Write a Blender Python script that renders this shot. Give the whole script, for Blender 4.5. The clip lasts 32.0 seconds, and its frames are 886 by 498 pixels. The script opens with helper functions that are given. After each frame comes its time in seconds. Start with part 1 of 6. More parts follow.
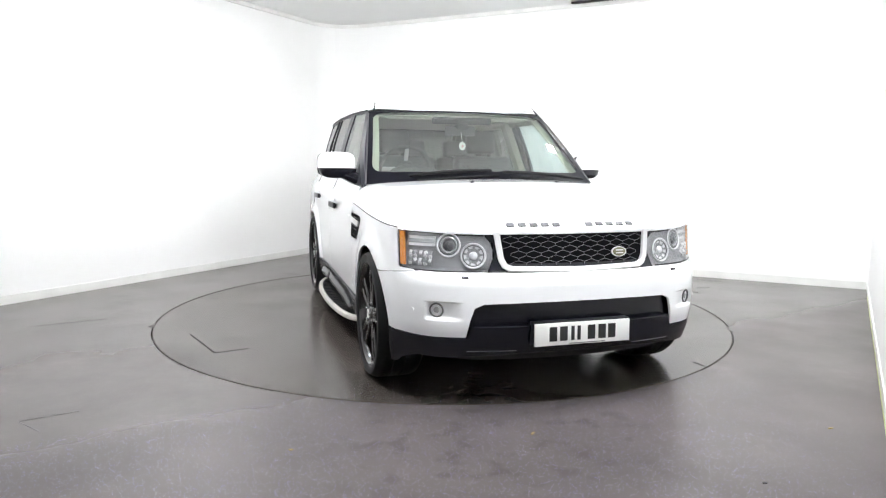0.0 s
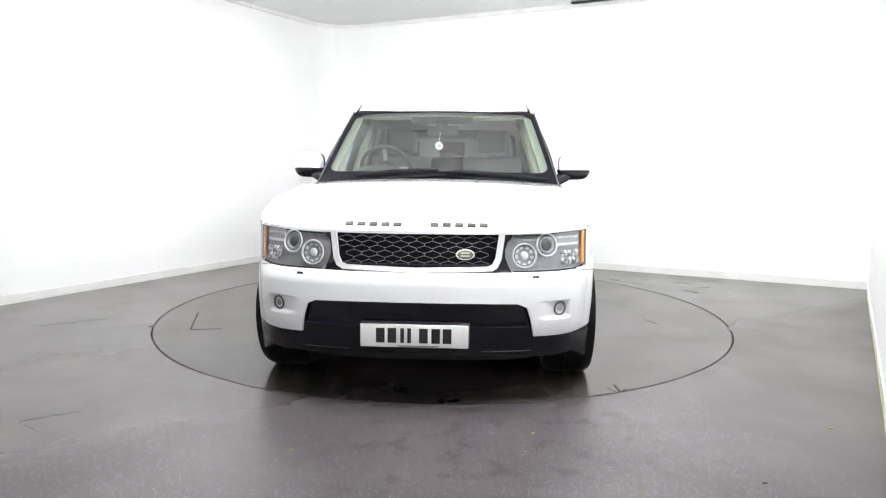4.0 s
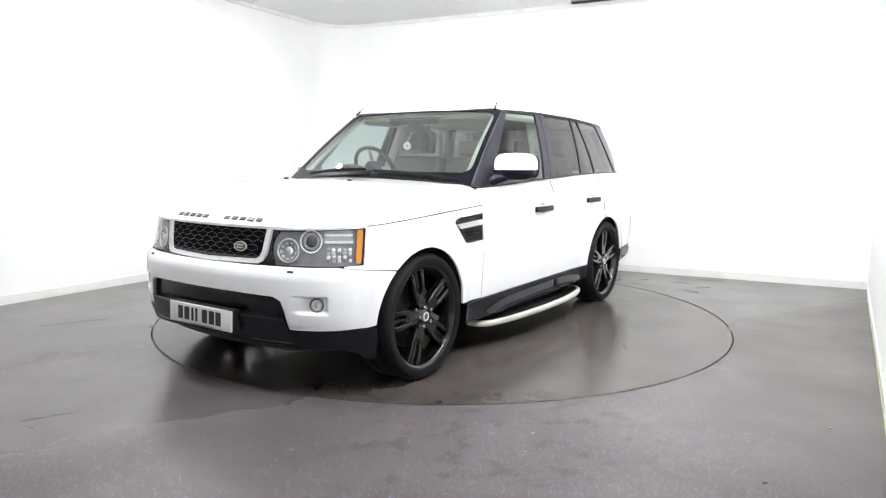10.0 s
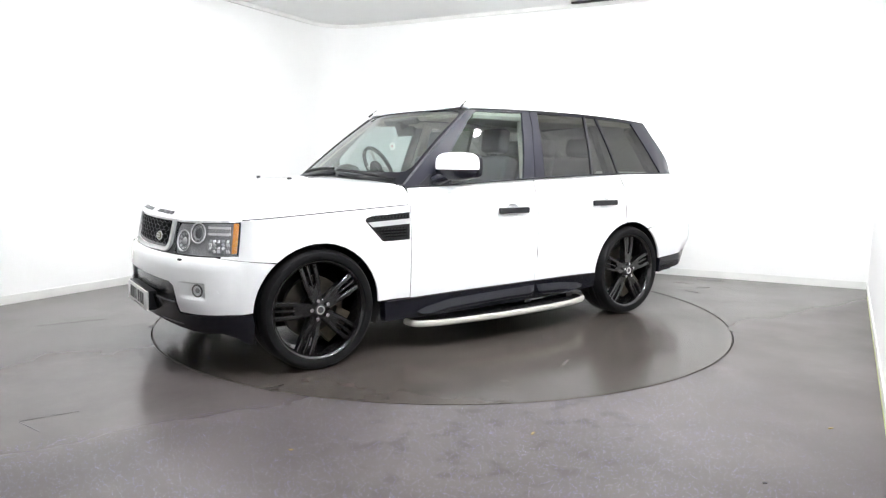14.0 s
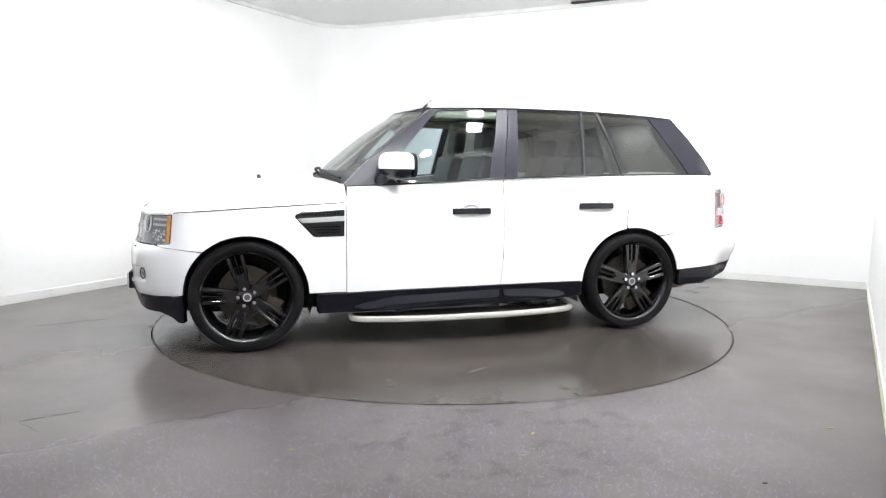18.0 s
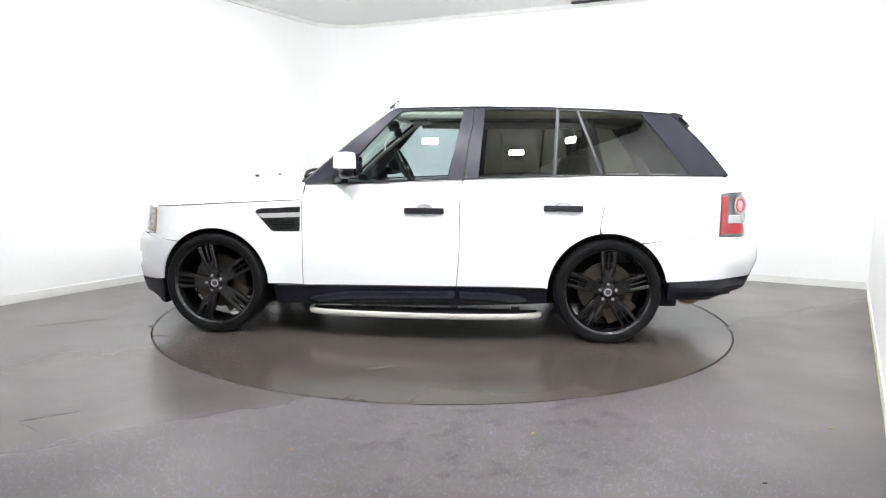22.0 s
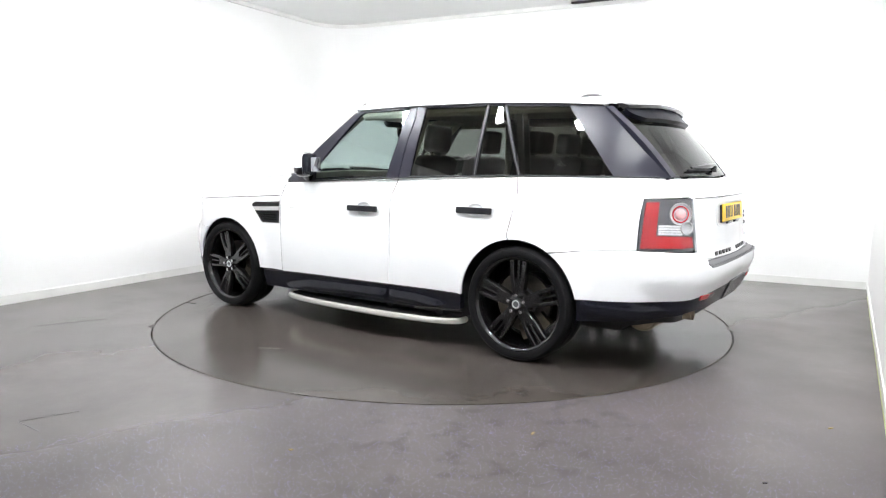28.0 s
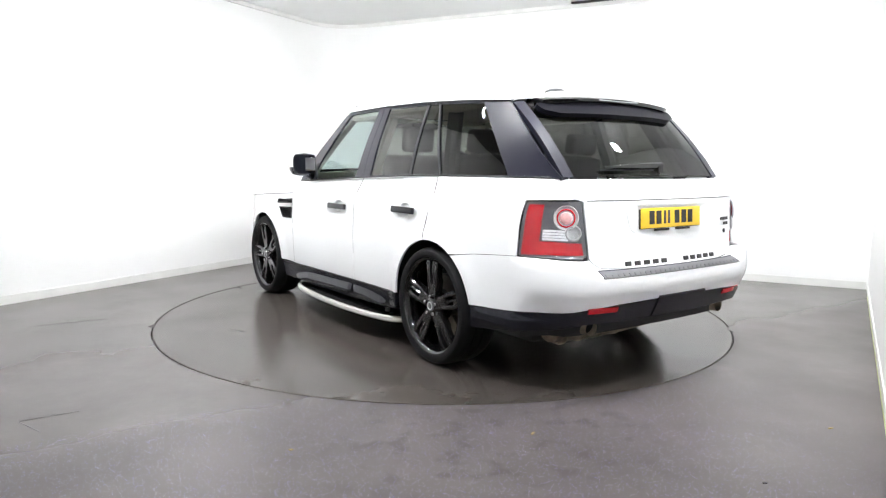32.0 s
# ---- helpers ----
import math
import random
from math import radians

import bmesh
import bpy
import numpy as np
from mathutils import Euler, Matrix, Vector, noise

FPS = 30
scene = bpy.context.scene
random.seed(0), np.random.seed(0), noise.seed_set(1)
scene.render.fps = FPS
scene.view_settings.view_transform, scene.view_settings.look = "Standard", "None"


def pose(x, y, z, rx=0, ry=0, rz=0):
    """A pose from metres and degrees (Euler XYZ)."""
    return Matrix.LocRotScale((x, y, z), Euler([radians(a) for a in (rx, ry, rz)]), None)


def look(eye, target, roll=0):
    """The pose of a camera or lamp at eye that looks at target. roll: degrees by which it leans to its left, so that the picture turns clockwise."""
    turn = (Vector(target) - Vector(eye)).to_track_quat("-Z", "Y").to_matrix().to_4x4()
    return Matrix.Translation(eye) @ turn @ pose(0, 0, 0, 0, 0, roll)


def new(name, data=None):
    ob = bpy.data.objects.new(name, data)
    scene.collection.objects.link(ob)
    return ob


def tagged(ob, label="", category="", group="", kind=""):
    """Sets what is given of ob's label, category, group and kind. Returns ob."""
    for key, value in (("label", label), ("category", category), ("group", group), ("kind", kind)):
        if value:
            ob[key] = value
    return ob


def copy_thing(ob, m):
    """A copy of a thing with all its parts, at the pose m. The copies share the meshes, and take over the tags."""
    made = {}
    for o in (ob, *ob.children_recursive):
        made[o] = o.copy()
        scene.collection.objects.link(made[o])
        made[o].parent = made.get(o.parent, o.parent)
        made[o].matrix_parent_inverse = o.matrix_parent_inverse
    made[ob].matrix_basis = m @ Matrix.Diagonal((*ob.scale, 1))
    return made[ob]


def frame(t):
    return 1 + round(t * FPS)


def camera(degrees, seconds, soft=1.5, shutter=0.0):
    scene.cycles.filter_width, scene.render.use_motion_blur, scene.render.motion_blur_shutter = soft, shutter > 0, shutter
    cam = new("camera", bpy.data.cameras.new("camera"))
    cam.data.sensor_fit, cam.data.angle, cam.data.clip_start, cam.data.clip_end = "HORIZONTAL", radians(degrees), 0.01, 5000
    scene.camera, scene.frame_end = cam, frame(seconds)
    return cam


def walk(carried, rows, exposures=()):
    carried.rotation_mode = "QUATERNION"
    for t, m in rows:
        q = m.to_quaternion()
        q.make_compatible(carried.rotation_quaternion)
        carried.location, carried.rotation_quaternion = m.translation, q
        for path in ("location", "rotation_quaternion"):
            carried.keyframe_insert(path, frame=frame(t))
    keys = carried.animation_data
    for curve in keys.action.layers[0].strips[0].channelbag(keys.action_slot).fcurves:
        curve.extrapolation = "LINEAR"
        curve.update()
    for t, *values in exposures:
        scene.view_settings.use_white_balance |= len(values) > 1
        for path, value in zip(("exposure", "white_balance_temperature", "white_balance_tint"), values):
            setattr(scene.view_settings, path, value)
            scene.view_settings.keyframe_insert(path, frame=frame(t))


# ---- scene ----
from mathutils.geometry import delaunay_2d_cdt

# ---------------------------------------------------------------- camera
cam = camera(66.39, 32.0, soft=1.2)
EYE = Vector((0.0, -5.5576, 1.2179))
PITCH, YAW = radians(-7.201), radians(-0.0102)
AIM = EYE + Vector((math.sin(YAW) * math.cos(PITCH), math.cos(YAW) * math.cos(PITCH), math.sin(PITCH)))
STAND = look(EYE, AIM, 0.511)
walk(cam, [(0.0, STAND), (32.0, STAND)])

# ---------------------------------------------------------------- light
world = bpy.data.worlds.new("world")
scene.world = world
world.use_nodes = True
world.node_tree.nodes["Background"].inputs[0].default_value = (0.9, 0.95, 1.0, 1)
world.node_tree.nodes["Background"].inputs[1].default_value = 0.15
scene.view_settings.exposure = 0.0
PANEL_GLOW = 545.0


# ---------------------------------------------------------------- materials
def material(name, color, rough=0.5, metal=0.0, coat=0.0, spec=0.5, vary=0.0, scale=8.0, bump=0.0, bump_scale=60.0, coat_rough=0.03):
    m = bpy.data.materials.new(name)
    m.use_nodes = True
    nt = m.node_tree
    b = nt.nodes["Principled BSDF"]
    b.inputs["Base Color"].default_value = (*color, 1)
    b.inputs["Roughness"].default_value = rough
    b.inputs["Metallic"].default_value = metal
    b.inputs["Coat Weight"].default_value = coat
    b.inputs["Coat Roughness"].default_value = coat_rough
    b.inputs["Specular IOR Level"].default_value = spec
    tc = nt.nodes.new("ShaderNodeTexCoord")
    if vary > 0:
        n = nt.nodes.new("ShaderNodeTexNoise")
        n.inputs["Scale"].default_value = scale
        n.inputs["Detail"].default_value = 6
        nt.links.new(tc.outputs["Object"], n.inputs["Vector"])
        r = nt.nodes.new("ShaderNodeValToRGB")
        r.color_ramp.elements[0].position, r.color_ramp.elements[1].position = 0.3, 0.7
        r.color_ramp.elements[0].color = (*[c * (1 - vary) for c in color], 1)
        r.color_ramp.elements[1].color = (*[min(1, c * (1 + vary)) for c in color], 1)
        nt.links.new(n.outputs["Fac"], r.inputs["Fac"])
        nt.links.new(r.outputs["Color"], b.inputs["Base Color"])
        q = nt.nodes.new("ShaderNodeMapRange")
        q.inputs["To Min"].default_value, q.inputs["To Max"].default_value = rough * 0.85, min(1, rough * 1.2)
        nt.links.new(n.outputs["Fac"], q.inputs["Value"])
        nt.links.new(q.outputs["Result"], b.inputs["Roughness"])
    if bump > 0:
        n2 = nt.nodes.new("ShaderNodeTexNoise")
        n2.inputs["Scale"].default_value = bump_scale
        n2.inputs["Detail"].default_value = 4
        nt.links.new(tc.outputs["Object"], n2.inputs["Vector"])
        bp = nt.nodes.new("ShaderNodeBump")
        bp.inputs["Strength"].default_value = bump
        bp.inputs["Distance"].default_value = 0.002
        nt.links.new(n2.outputs["Fac"], bp.inputs["Height"])
        nt.links.new(bp.outputs["Normal"], b.inputs["Normal"])
    return m


def glow_material(name, color, strength):
    m = material(name, color, 0.4)
    b = m.node_tree.nodes["Principled BSDF"]
    b.inputs["Emission Color"].default_value = (*color, 1)
    b.inputs["Emission Strength"].default_value = strength
    return m


def pane_material(name, tint, gloss=0.08, rough=0.0):
    """A thin tinted pane: what is behind shows through the tint, gloss after Fresnel."""
    m = bpy.data.materials.new(name)
    m.use_nodes = True
    nt = m.node_tree
    nt.nodes.remove(nt.nodes["Principled BSDF"])
    out = nt.nodes["Material Output"]
    tr = nt.nodes.new("ShaderNodeBsdfTransparent")
    tr.inputs["Color"].default_value = (*tint, 1)
    gl = nt.nodes.new("ShaderNodeBsdfGlossy")
    gl.inputs["Roughness"].default_value = rough
    lw = nt.nodes.new("ShaderNodeLayerWeight")
    lw.inputs["Blend"].default_value = 0.5
    pw = nt.nodes.new("ShaderNodeMath")
    pw.operation = "POWER"
    pw.inputs[1].default_value = 5.0
    nt.links.new(lw.outputs["Facing"], pw.inputs[0])
    fr = nt.nodes.new("ShaderNodeMapRange")
    fr.inputs["To Min"].default_value = gloss
    nt.links.new(pw.outputs[0], fr.inputs["Value"])
    mx = nt.nodes.new("ShaderNodeMixShader")
    nt.links.new(fr.outputs["Result"], mx.inputs["Fac"])
    nt.links.new(tr.outputs["BSDF"], mx.inputs[1])
    nt.links.new(gl.outputs["BSDF"], mx.inputs[2])
    nt.links.new(mx.outputs["Shader"], out.inputs["Surface"])
    return m


M_WHITE = material("white_paint", (0.85, 0.86, 0.875), 0.35, coat=1.0, vary=0.012, scale=2.0)
M_BLACKPLASTIC = material("dark_plastic", (0.006, 0.0065, 0.0115), 0.22, spec=0.42, vary=0.12, scale=5, bump=0.03, bump_scale=300)
M_PILLAR = material("dark_film", (0.015, 0.015, 0.025), 0.30, spec=0.38, vary=0.1, scale=4, coat_rough=0.15)
M_TRIM = material("black_trim", (0.009, 0.009, 0.012), 0.42, spec=0.35, vary=0.15, scale=20)
M_RUBBER = material("rubber", (0.006, 0.006, 0.0068), 0.60, spec=0.17, vary=0.2, scale=12, bump=0.15, bump_scale=150)
M_GLOSSBLACK = material("gloss_black", (0.0025, 0.0025, 0.003), 0.10, spec=0.35, coat=0.5, vary=0.15, scale=10)
M_CALIPER = material("caliper_cast", (0.055, 0.045, 0.032), 0.6, metal=0.3, vary=0.4, scale=25)
M_WHEEL = material("wheel_black", (0.005, 0.005, 0.0055), 0.20, spec=0.5, coat=0.4, vary=0.15, scale=10)
M_CHROME = material("chrome", (0.75, 0.75, 0.76), 0.12, metal=1.0)
M_SILVER = material("silver_paint", (0.62, 0.62, 0.62), 0.35, metal=0.7, vary=0.06, scale=15)
M_STEEL = material("brake_steel", (0.085, 0.077, 0.066), 0.42, metal=0.9, vary=0.15, scale=30)
M_DARK = material("underbody", (0.010, 0.010, 0.011), 0.8, vary=0.2, scale=6)
M_RUST = material("rusty_steel", (0.24, 0.20, 0.145), 0.7, metal=0.15, vary=0.4, scale=25)
M_LAMPHOUSE = material("lamp_housing", (0.30, 0.30, 0.31), 0.35, metal=0.25, vary=0.12, scale=25)
M_LAMPDARK = material("lamp_surround", (0.12, 0.12, 0.13), 0.35, metal=0.3, vary=0.1, scale=20)
M_ORANGE = material("amber_lens", (0.88, 0.33, 0.05), 0.2, coat=1.0, vary=0.1, scale=60)
M_RED = material("red_lens", (0.46, 0.006, 0.012), 0.2, coat=0.4, vary=0.12, scale=60)
M_CLEARLENS = material("clear_lens", (0.60, 0.60, 0.61), 0.18, metal=0.4, vary=0.15, scale=80)
M_CLEARWHITE = material("white_lens", (0.82, 0.82, 0.83), 0.2, coat=0.6, vary=0.12, scale=90)
M_PLATEW = material("white_plate", (0.80, 0.80, 0.78), 0.35, vary=0.02)
M_PLATEY = material("yellow_plate", (0.80, 0.52, 0.02), 0.35, vary=0.03)
M_INK = material("plate_ink", (0.01, 0.01, 0.01), 0.4)
M_CREAM = material("cream_lining", (0.44, 0.43, 0.35), 0.8, vary=0.04, scale=12, bump=0.1)
M_SEAT = material("dark_leather", (0.025, 0.025, 0.028), 0.5, vary=0.15, scale=20, bump=0.1, bump_scale=90)
M_DASH = material("dark_dash", (0.02, 0.02, 0.022), 0.6, vary=0.1, scale=20, bump=0.1)
M_BEIGE = material("beige_trim", (0.16, 0.15, 0.13), 0.7, vary=0.06, scale=15)
M_GREYTRIM = material("grey_tread", (0.11, 0.11, 0.115), 0.5, vary=0.1, scale=40, bump=0.2)
M_GOLD = material("badge_oval", (0.16, 0.16, 0.10), 0.3, metal=0.6)
M_CHARS = material("brand_letters", (0.07, 0.07, 0.075), 0.45, vary=0.1, scale=30)
M_FRIT = material("screen_border", (0.006, 0.006, 0.009), 0.35, spec=0.08, vary=0.1)
M_GRILLE = material("grille_silver", (0.74, 0.74, 0.745), 0.32, metal=0.35, vary=0.04, scale=15)
M_VOID = material("void_black", (0.003, 0.003, 0.004), 0.9, spec=0.1, vary=0.1)
M_SILVER_DARK = material("grille_grey", (0.12, 0.12, 0.13), 0.3, metal=0.5, vary=0.1, scale=30)
M_BOARD = material("board_edge", (0.55, 0.54, 0.50), 0.4, metal=0.3, vary=0.08, scale=12)
M_PINKLENS = material("pink_lens", (0.72, 0.42, 0.42), 0.2, coat=1.0, vary=0.2, scale=90)
M_STRIP = material("dull_bright_strip", (0.09, 0.09, 0.095), 0.5, metal=0.4, vary=0.1, scale=20)
M_MIRROR = material("mirror", (0.42, 0.43, 0.45), 0.02, metal=1.0)
G_SCREEN = pane_material("windscreen_pane", (0.76, 0.86, 0.81), 0.24)
G_FRONT = pane_material("front_pane", (0.68, 0.76, 0.77), 0.08)
G_DARK = pane_material("privacy_pane", (0.21, 0.215, 0.19), 0.10)
# rear pane tinted darker to stand in for the dark ceiling it mirrors
G_REAR = pane_material("rear_pane", (0.13, 0.135, 0.12), 0.06)
G_LAMP = pane_material("lamp_cover", (0.92, 0.93, 0.94), 0.05)


def wall_material(name, color):
    return material(name, color, 0.6, vary=0.02, scale=1.3, bump=0.05, bump_scale=120)


M_WALL = wall_material("white_wall", (0.89, 0.89, 0.885))
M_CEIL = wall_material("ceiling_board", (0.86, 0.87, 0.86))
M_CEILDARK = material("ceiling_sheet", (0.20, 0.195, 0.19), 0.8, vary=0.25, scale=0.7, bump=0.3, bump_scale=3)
M_EDGE = material("edge_steel", (0.050, 0.040, 0.030), 0.55, metal=0.3, vary=0.35, scale=7)
M_TAPE = material("yellow_tape", (0.62, 0.66, 0.30), 0.5, vary=0.2, scale=9)
M_SKIRT = material("white_skirting", (0.78, 0.78, 0.76), 0.4, vary=0.05, scale=6)


def floor_material(name, base, sparkle, grip):
    """Dark safety vinyl: clouded wear, scuffs, and bright specks in the sheet."""
    m = bpy.data.materials.new(name)
    m.use_nodes = True
    nt = m.node_tree
    L = nt.links.new
    b = nt.nodes["Principled BSDF"]
    b.inputs["Specular IOR Level"].default_value = 0.36
    tc = nt.nodes.new("ShaderNodeTexCoord")
    n = nt.nodes.new("ShaderNodeTexNoise")
    n.inputs["Scale"].default_value, n.inputs["Detail"].default_value = 1.1, 8
    n.inputs["Roughness"].default_value = 0.62
    L(tc.outputs["Object"], n.inputs["Vector"])
    r = nt.nodes.new("ShaderNodeValToRGB")
    r.color_ramp.elements[0].position, r.color_ramp.elements[1].position = 0.32, 0.68
    r.color_ramp.elements[0].color = (*[c * 0.78 for c in base], 1)
    r.color_ramp.elements[1].color = (*[c * 1.22 for c in base], 1)
    L(n.outputs["Fac"], r.inputs["Fac"])
    v = nt.nodes.new("ShaderNodeTexVoronoi")
    v.inputs["Scale"].default_value = 150.0
    L(tc.outputs["Object"], v.inputs["Vector"])
    lt = nt.nodes.new("ShaderNodeMath")
    lt.operation = "LESS_THAN"
    lt.inputs[1].default_value = 0.23
    L(v.outputs["Distance"], lt.inputs[0])
    sep = nt.nodes.new("ShaderNodeSeparateColor")
    L(v.outputs["Color"], sep.inputs["Color"])
    gt = nt.nodes.new("ShaderNodeMath")
    gt.operation = "GREATER_THAN"
    gt.inputs[1].default_value = 1 - sparkle
    L(sep.outputs["Red"], gt.inputs[0])
    mul = nt.nodes.new("ShaderNodeMath")
    mul.operation = "MULTIPLY"
    L(lt.outputs[0], mul.inputs[0])
    L(gt.outputs[0], mul.inputs[1])
    mx = nt.nodes.new("ShaderNodeMix")
    mx.data_type = "RGBA"
    # one side of the floor with few specks and less roughness, and oily stains before the turntable
    def dot(vec, c):
        d = nt.nodes.new("ShaderNodeVectorMath")
        d.operation = "DOT_PRODUCT"
        d.inputs[1].default_value = vec
        L(tc.outputs["Object"], d.inputs[0])
        a = nt.nodes.new("ShaderNodeMath")
        a.operation = "ADD"
        a.inputs[1].default_value = c
        L(d.outputs["Value"], a.inputs[0])
        return a.outputs[0]
    def ramp(sock, lo, hi, a, b):
        m2 = nt.nodes.new("ShaderNodeMapRange")
        m2.interpolation_type = "SMOOTHSTEP"
        for key, val in (("From Min", lo), ("From Max", hi), ("To Min", a), ("To Max", b)):
            m2.inputs[key].default_value = val
        L(sock, m2.inputs["Value"])
        return m2.outputs["Result"]
    def times(a, b):
        m3 = nt.nodes.new("ShaderNodeMath")
        m3.operation = "MULTIPLY"
        L(a, m3.inputs[0])
        L(b, m3.inputs[1])
        return m3.outputs[0]
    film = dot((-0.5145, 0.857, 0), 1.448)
    near = nt.nodes.new("ShaderNodeVectorMath")
    near.operation = "DISTANCE"
    near.inputs[1].default_value = (0.2, -2.5, 0)
    L(tc.outputs["Object"], near.inputs[0])
    blot = nt.nodes.new("ShaderNodeTexNoise")
    blot.inputs["Scale"].default_value, blot.inputs["Detail"].default_value = 7.5, 9
    L(tc.outputs["Object"], blot.inputs["Vector"])
    stain = times(ramp(near.outputs["Value"], 0.35, 1.2, 1, 0), ramp(blot.outputs["Fac"], 0.50, 0.66, 0, 1))
    L(ramp(stain, 0, 1, 0.26, 0.21), b.inputs["Specular IOR Level"])
    dull = nt.nodes.new("ShaderNodeMix")
    dull.data_type = "RGBA"
    dull.inputs[7].default_value = (*[c * 0.70 for c in base], 1)
    L(stain, dull.inputs["Factor"])
    L(r.outputs["Color"], dull.inputs[6])
    # specks thin out towards positive x
    across_x = dot((1, 0, 0), 0)
    L(times(times(mul.outputs[0], ramp(film, -0.04, 0.05, 1, 0.06)), ramp(across_x, 1.1, 2.0, 1, 0.15)), mx.inputs["Factor"])
    # pale dust left in streaks and patches
    dn = nt.nodes.new("ShaderNodeTexNoise")
    dn.inputs["Scale"].default_value, dn.inputs["Detail"].default_value, dn.inputs["Roughness"].default_value = 2.3, 10, 0.68
    dn.inputs["Distortion"].default_value = 0.25
    L(tc.outputs["Object"], dn.inputs["Vector"])
    dusty = nt.nodes.new("ShaderNodeMix")
    dusty.data_type = "RGBA"
    dusty.inputs[7].default_value = (*[c * 2.1 for c in base], 1)
    L(ramp(dn.outputs["Fac"], 0.55, 0.80, 0, 0.34), dusty.inputs["Factor"])
    L(dull.outputs[2], dusty.inputs[6])
    L(dusty.outputs[2], mx.inputs[6])
    sc = nt.nodes.new("ShaderNodeValToRGB")
    sc.color_ramp.elements[0].color = (0.22, 0.20, 0.74, 1)
    sc.color_ramp.elements[1].color = (0.66, 0.64, 0.74, 1)
    L(sep.outputs["Green"], sc.inputs["Fac"])
    L(sc.outputs["Color"], mx.inputs[7])
    L(mx.outputs[2], b.inputs["Base Color"])
    n2 = nt.nodes.new("ShaderNodeTexNoise")
    n2.inputs["Scale"].default_value, n2.inputs["Detail"].default_value = 1.7, 7
    L(tc.outputs["Object"], n2.inputs["Vector"])
    q = nt.nodes.new("ShaderNodeMapRange")
    q.inputs["From Min"].default_value, q.inputs["From Max"].default_value = 0.3, 0.7
    q.inputs["To Min"].default_value, q.inputs["To Max"].default_value = 0.155, 0.26
    L(n2.outputs["Fac"], q.inputs["Value"])
    coarse = nt.nodes.new("ShaderNodeMath")
    coarse.operation = "ADD"
    L(q.outputs["Result"], coarse.inputs[0])
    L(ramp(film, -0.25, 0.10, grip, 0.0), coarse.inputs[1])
    L(coarse.outputs[0], b.inputs["Roughness"])
    n3 = nt.nodes.new("ShaderNodeTexNoise")
    n3.inputs["Scale"].default_value = 140.0
    L(tc.outputs["Object"], n3.inputs["Vector"])
    bp = nt.nodes.new("ShaderNodeBump")
    bp.inputs["Strength"].default_value, bp.inputs["Distance"].default_value = 0.035, 0.001
    L(n3.outputs["Fac"], bp.inputs["Height"])
    L(bp.outputs["Normal"], b.inputs["Normal"])
    return m


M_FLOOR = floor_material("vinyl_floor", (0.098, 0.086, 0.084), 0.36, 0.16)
M_DISC = floor_material("turntable_vinyl", (0.062, 0.0535, 0.048), 0.06, 0.0)
M_PANEL = glow_material("light_panel", (0.97, 0.985, 1.0), PANEL_GLOW)
M_PANELRIM = material("panel_rim", (0.75, 0.75, 0.75), 0.4)
M_SEAM = material("seam", (0.012, 0.011, 0.010), 0.7, vary=0.2)
M_FAINT = material("faint_seam", (0.046, 0.041, 0.038), 0.28, spec=0.34, vary=0.3, scale=9)
M_SCUFF = material("dried_puddle", (0.10, 0.096, 0.092), 0.4, vary=0.4, scale=9)
M_STRAW = material("straw", (0.35, 0.27, 0.12), 0.7, vary=0.2)


# ---------------------------------------------------------------- mesh helpers
def part(name, bm, mat, parent=None, label="", smooth=True, angle=35):
    me = bpy.data.meshes.new(name)
    bm.to_mesh(me)
    bm.free()
    me.materials.append(mat)
    if smooth:
        for p in me.polygons:
            p.use_smooth = True
        me.set_sharp_from_angle(angle=radians(angle))
    ob = new(name, me)
    if parent is not None:
        ob.parent = parent
    if label:
        tagged(ob, label)
    return ob


def thing(name, label, category, group="", kind=""):
    ob = new(name)
    return tagged(ob, label, category, group, kind)


def box_bm(sx, sy, sz, m=Matrix(), bevel=0.0, seg=2):
    bm = bmesh.new()
    bmesh.ops.create_cube(bm, size=1, matrix=Matrix.Diagonal((sx, sy, sz, 1)))
    if bevel > 0:
        bmesh.ops.bevel(bm, geom=bm.edges[:], offset=bevel, segments=seg, profile=0.6, affect="EDGES")
    bm.transform(m)
    return bm


def cyl_bm(r, h, seg=32, m=Matrix(), bevel=0.0, r2=None):
    bm = bmesh.new()
    bmesh.ops.create_cone(bm, cap_ends=True, segments=seg, radius1=r, radius2=r if r2 is None else r2, depth=h)
    if bevel > 0:
        rims = [e for e in bm.edges if abs(e.verts[0].co.z - e.verts[1].co.z) < 1e-6]
        bmesh.ops.bevel(bm, geom=rims, offset=bevel, segments=2, affect="EDGES")
    bm.transform(m)
    return bm


def join_bm(*many):
    out = bmesh.new()
    for b in many:
        me = bpy.data.meshes.new("tmp")
        b.to_mesh(me)
        b.free()
        out.from_mesh(me)
        bpy.data.meshes.remove(me)
    return out


def lathe_bm(profile, seg=64, closed=False):
    """Turn a profile of (radius, y) round the y axis."""
    bm = bmesh.new()
    rings = []
    for k in range(seg):
        a = 2 * math.pi * k / seg
        rings.append([bm.verts.new((r * math.cos(a), y, r * math.sin(a))) for r, y in profile])
    n = len(profile)
    for k in range(seg):
        a, b = rings[k], rings[(k + 1) % seg]
        for i in range(n if closed else n - 1):
            j = (i + 1) % n
            bm.faces.new((a[i], a[j], b[j], b[i]))
    bmesh.ops.recalc_face_normals(bm, faces=bm.faces[:])
    return bm


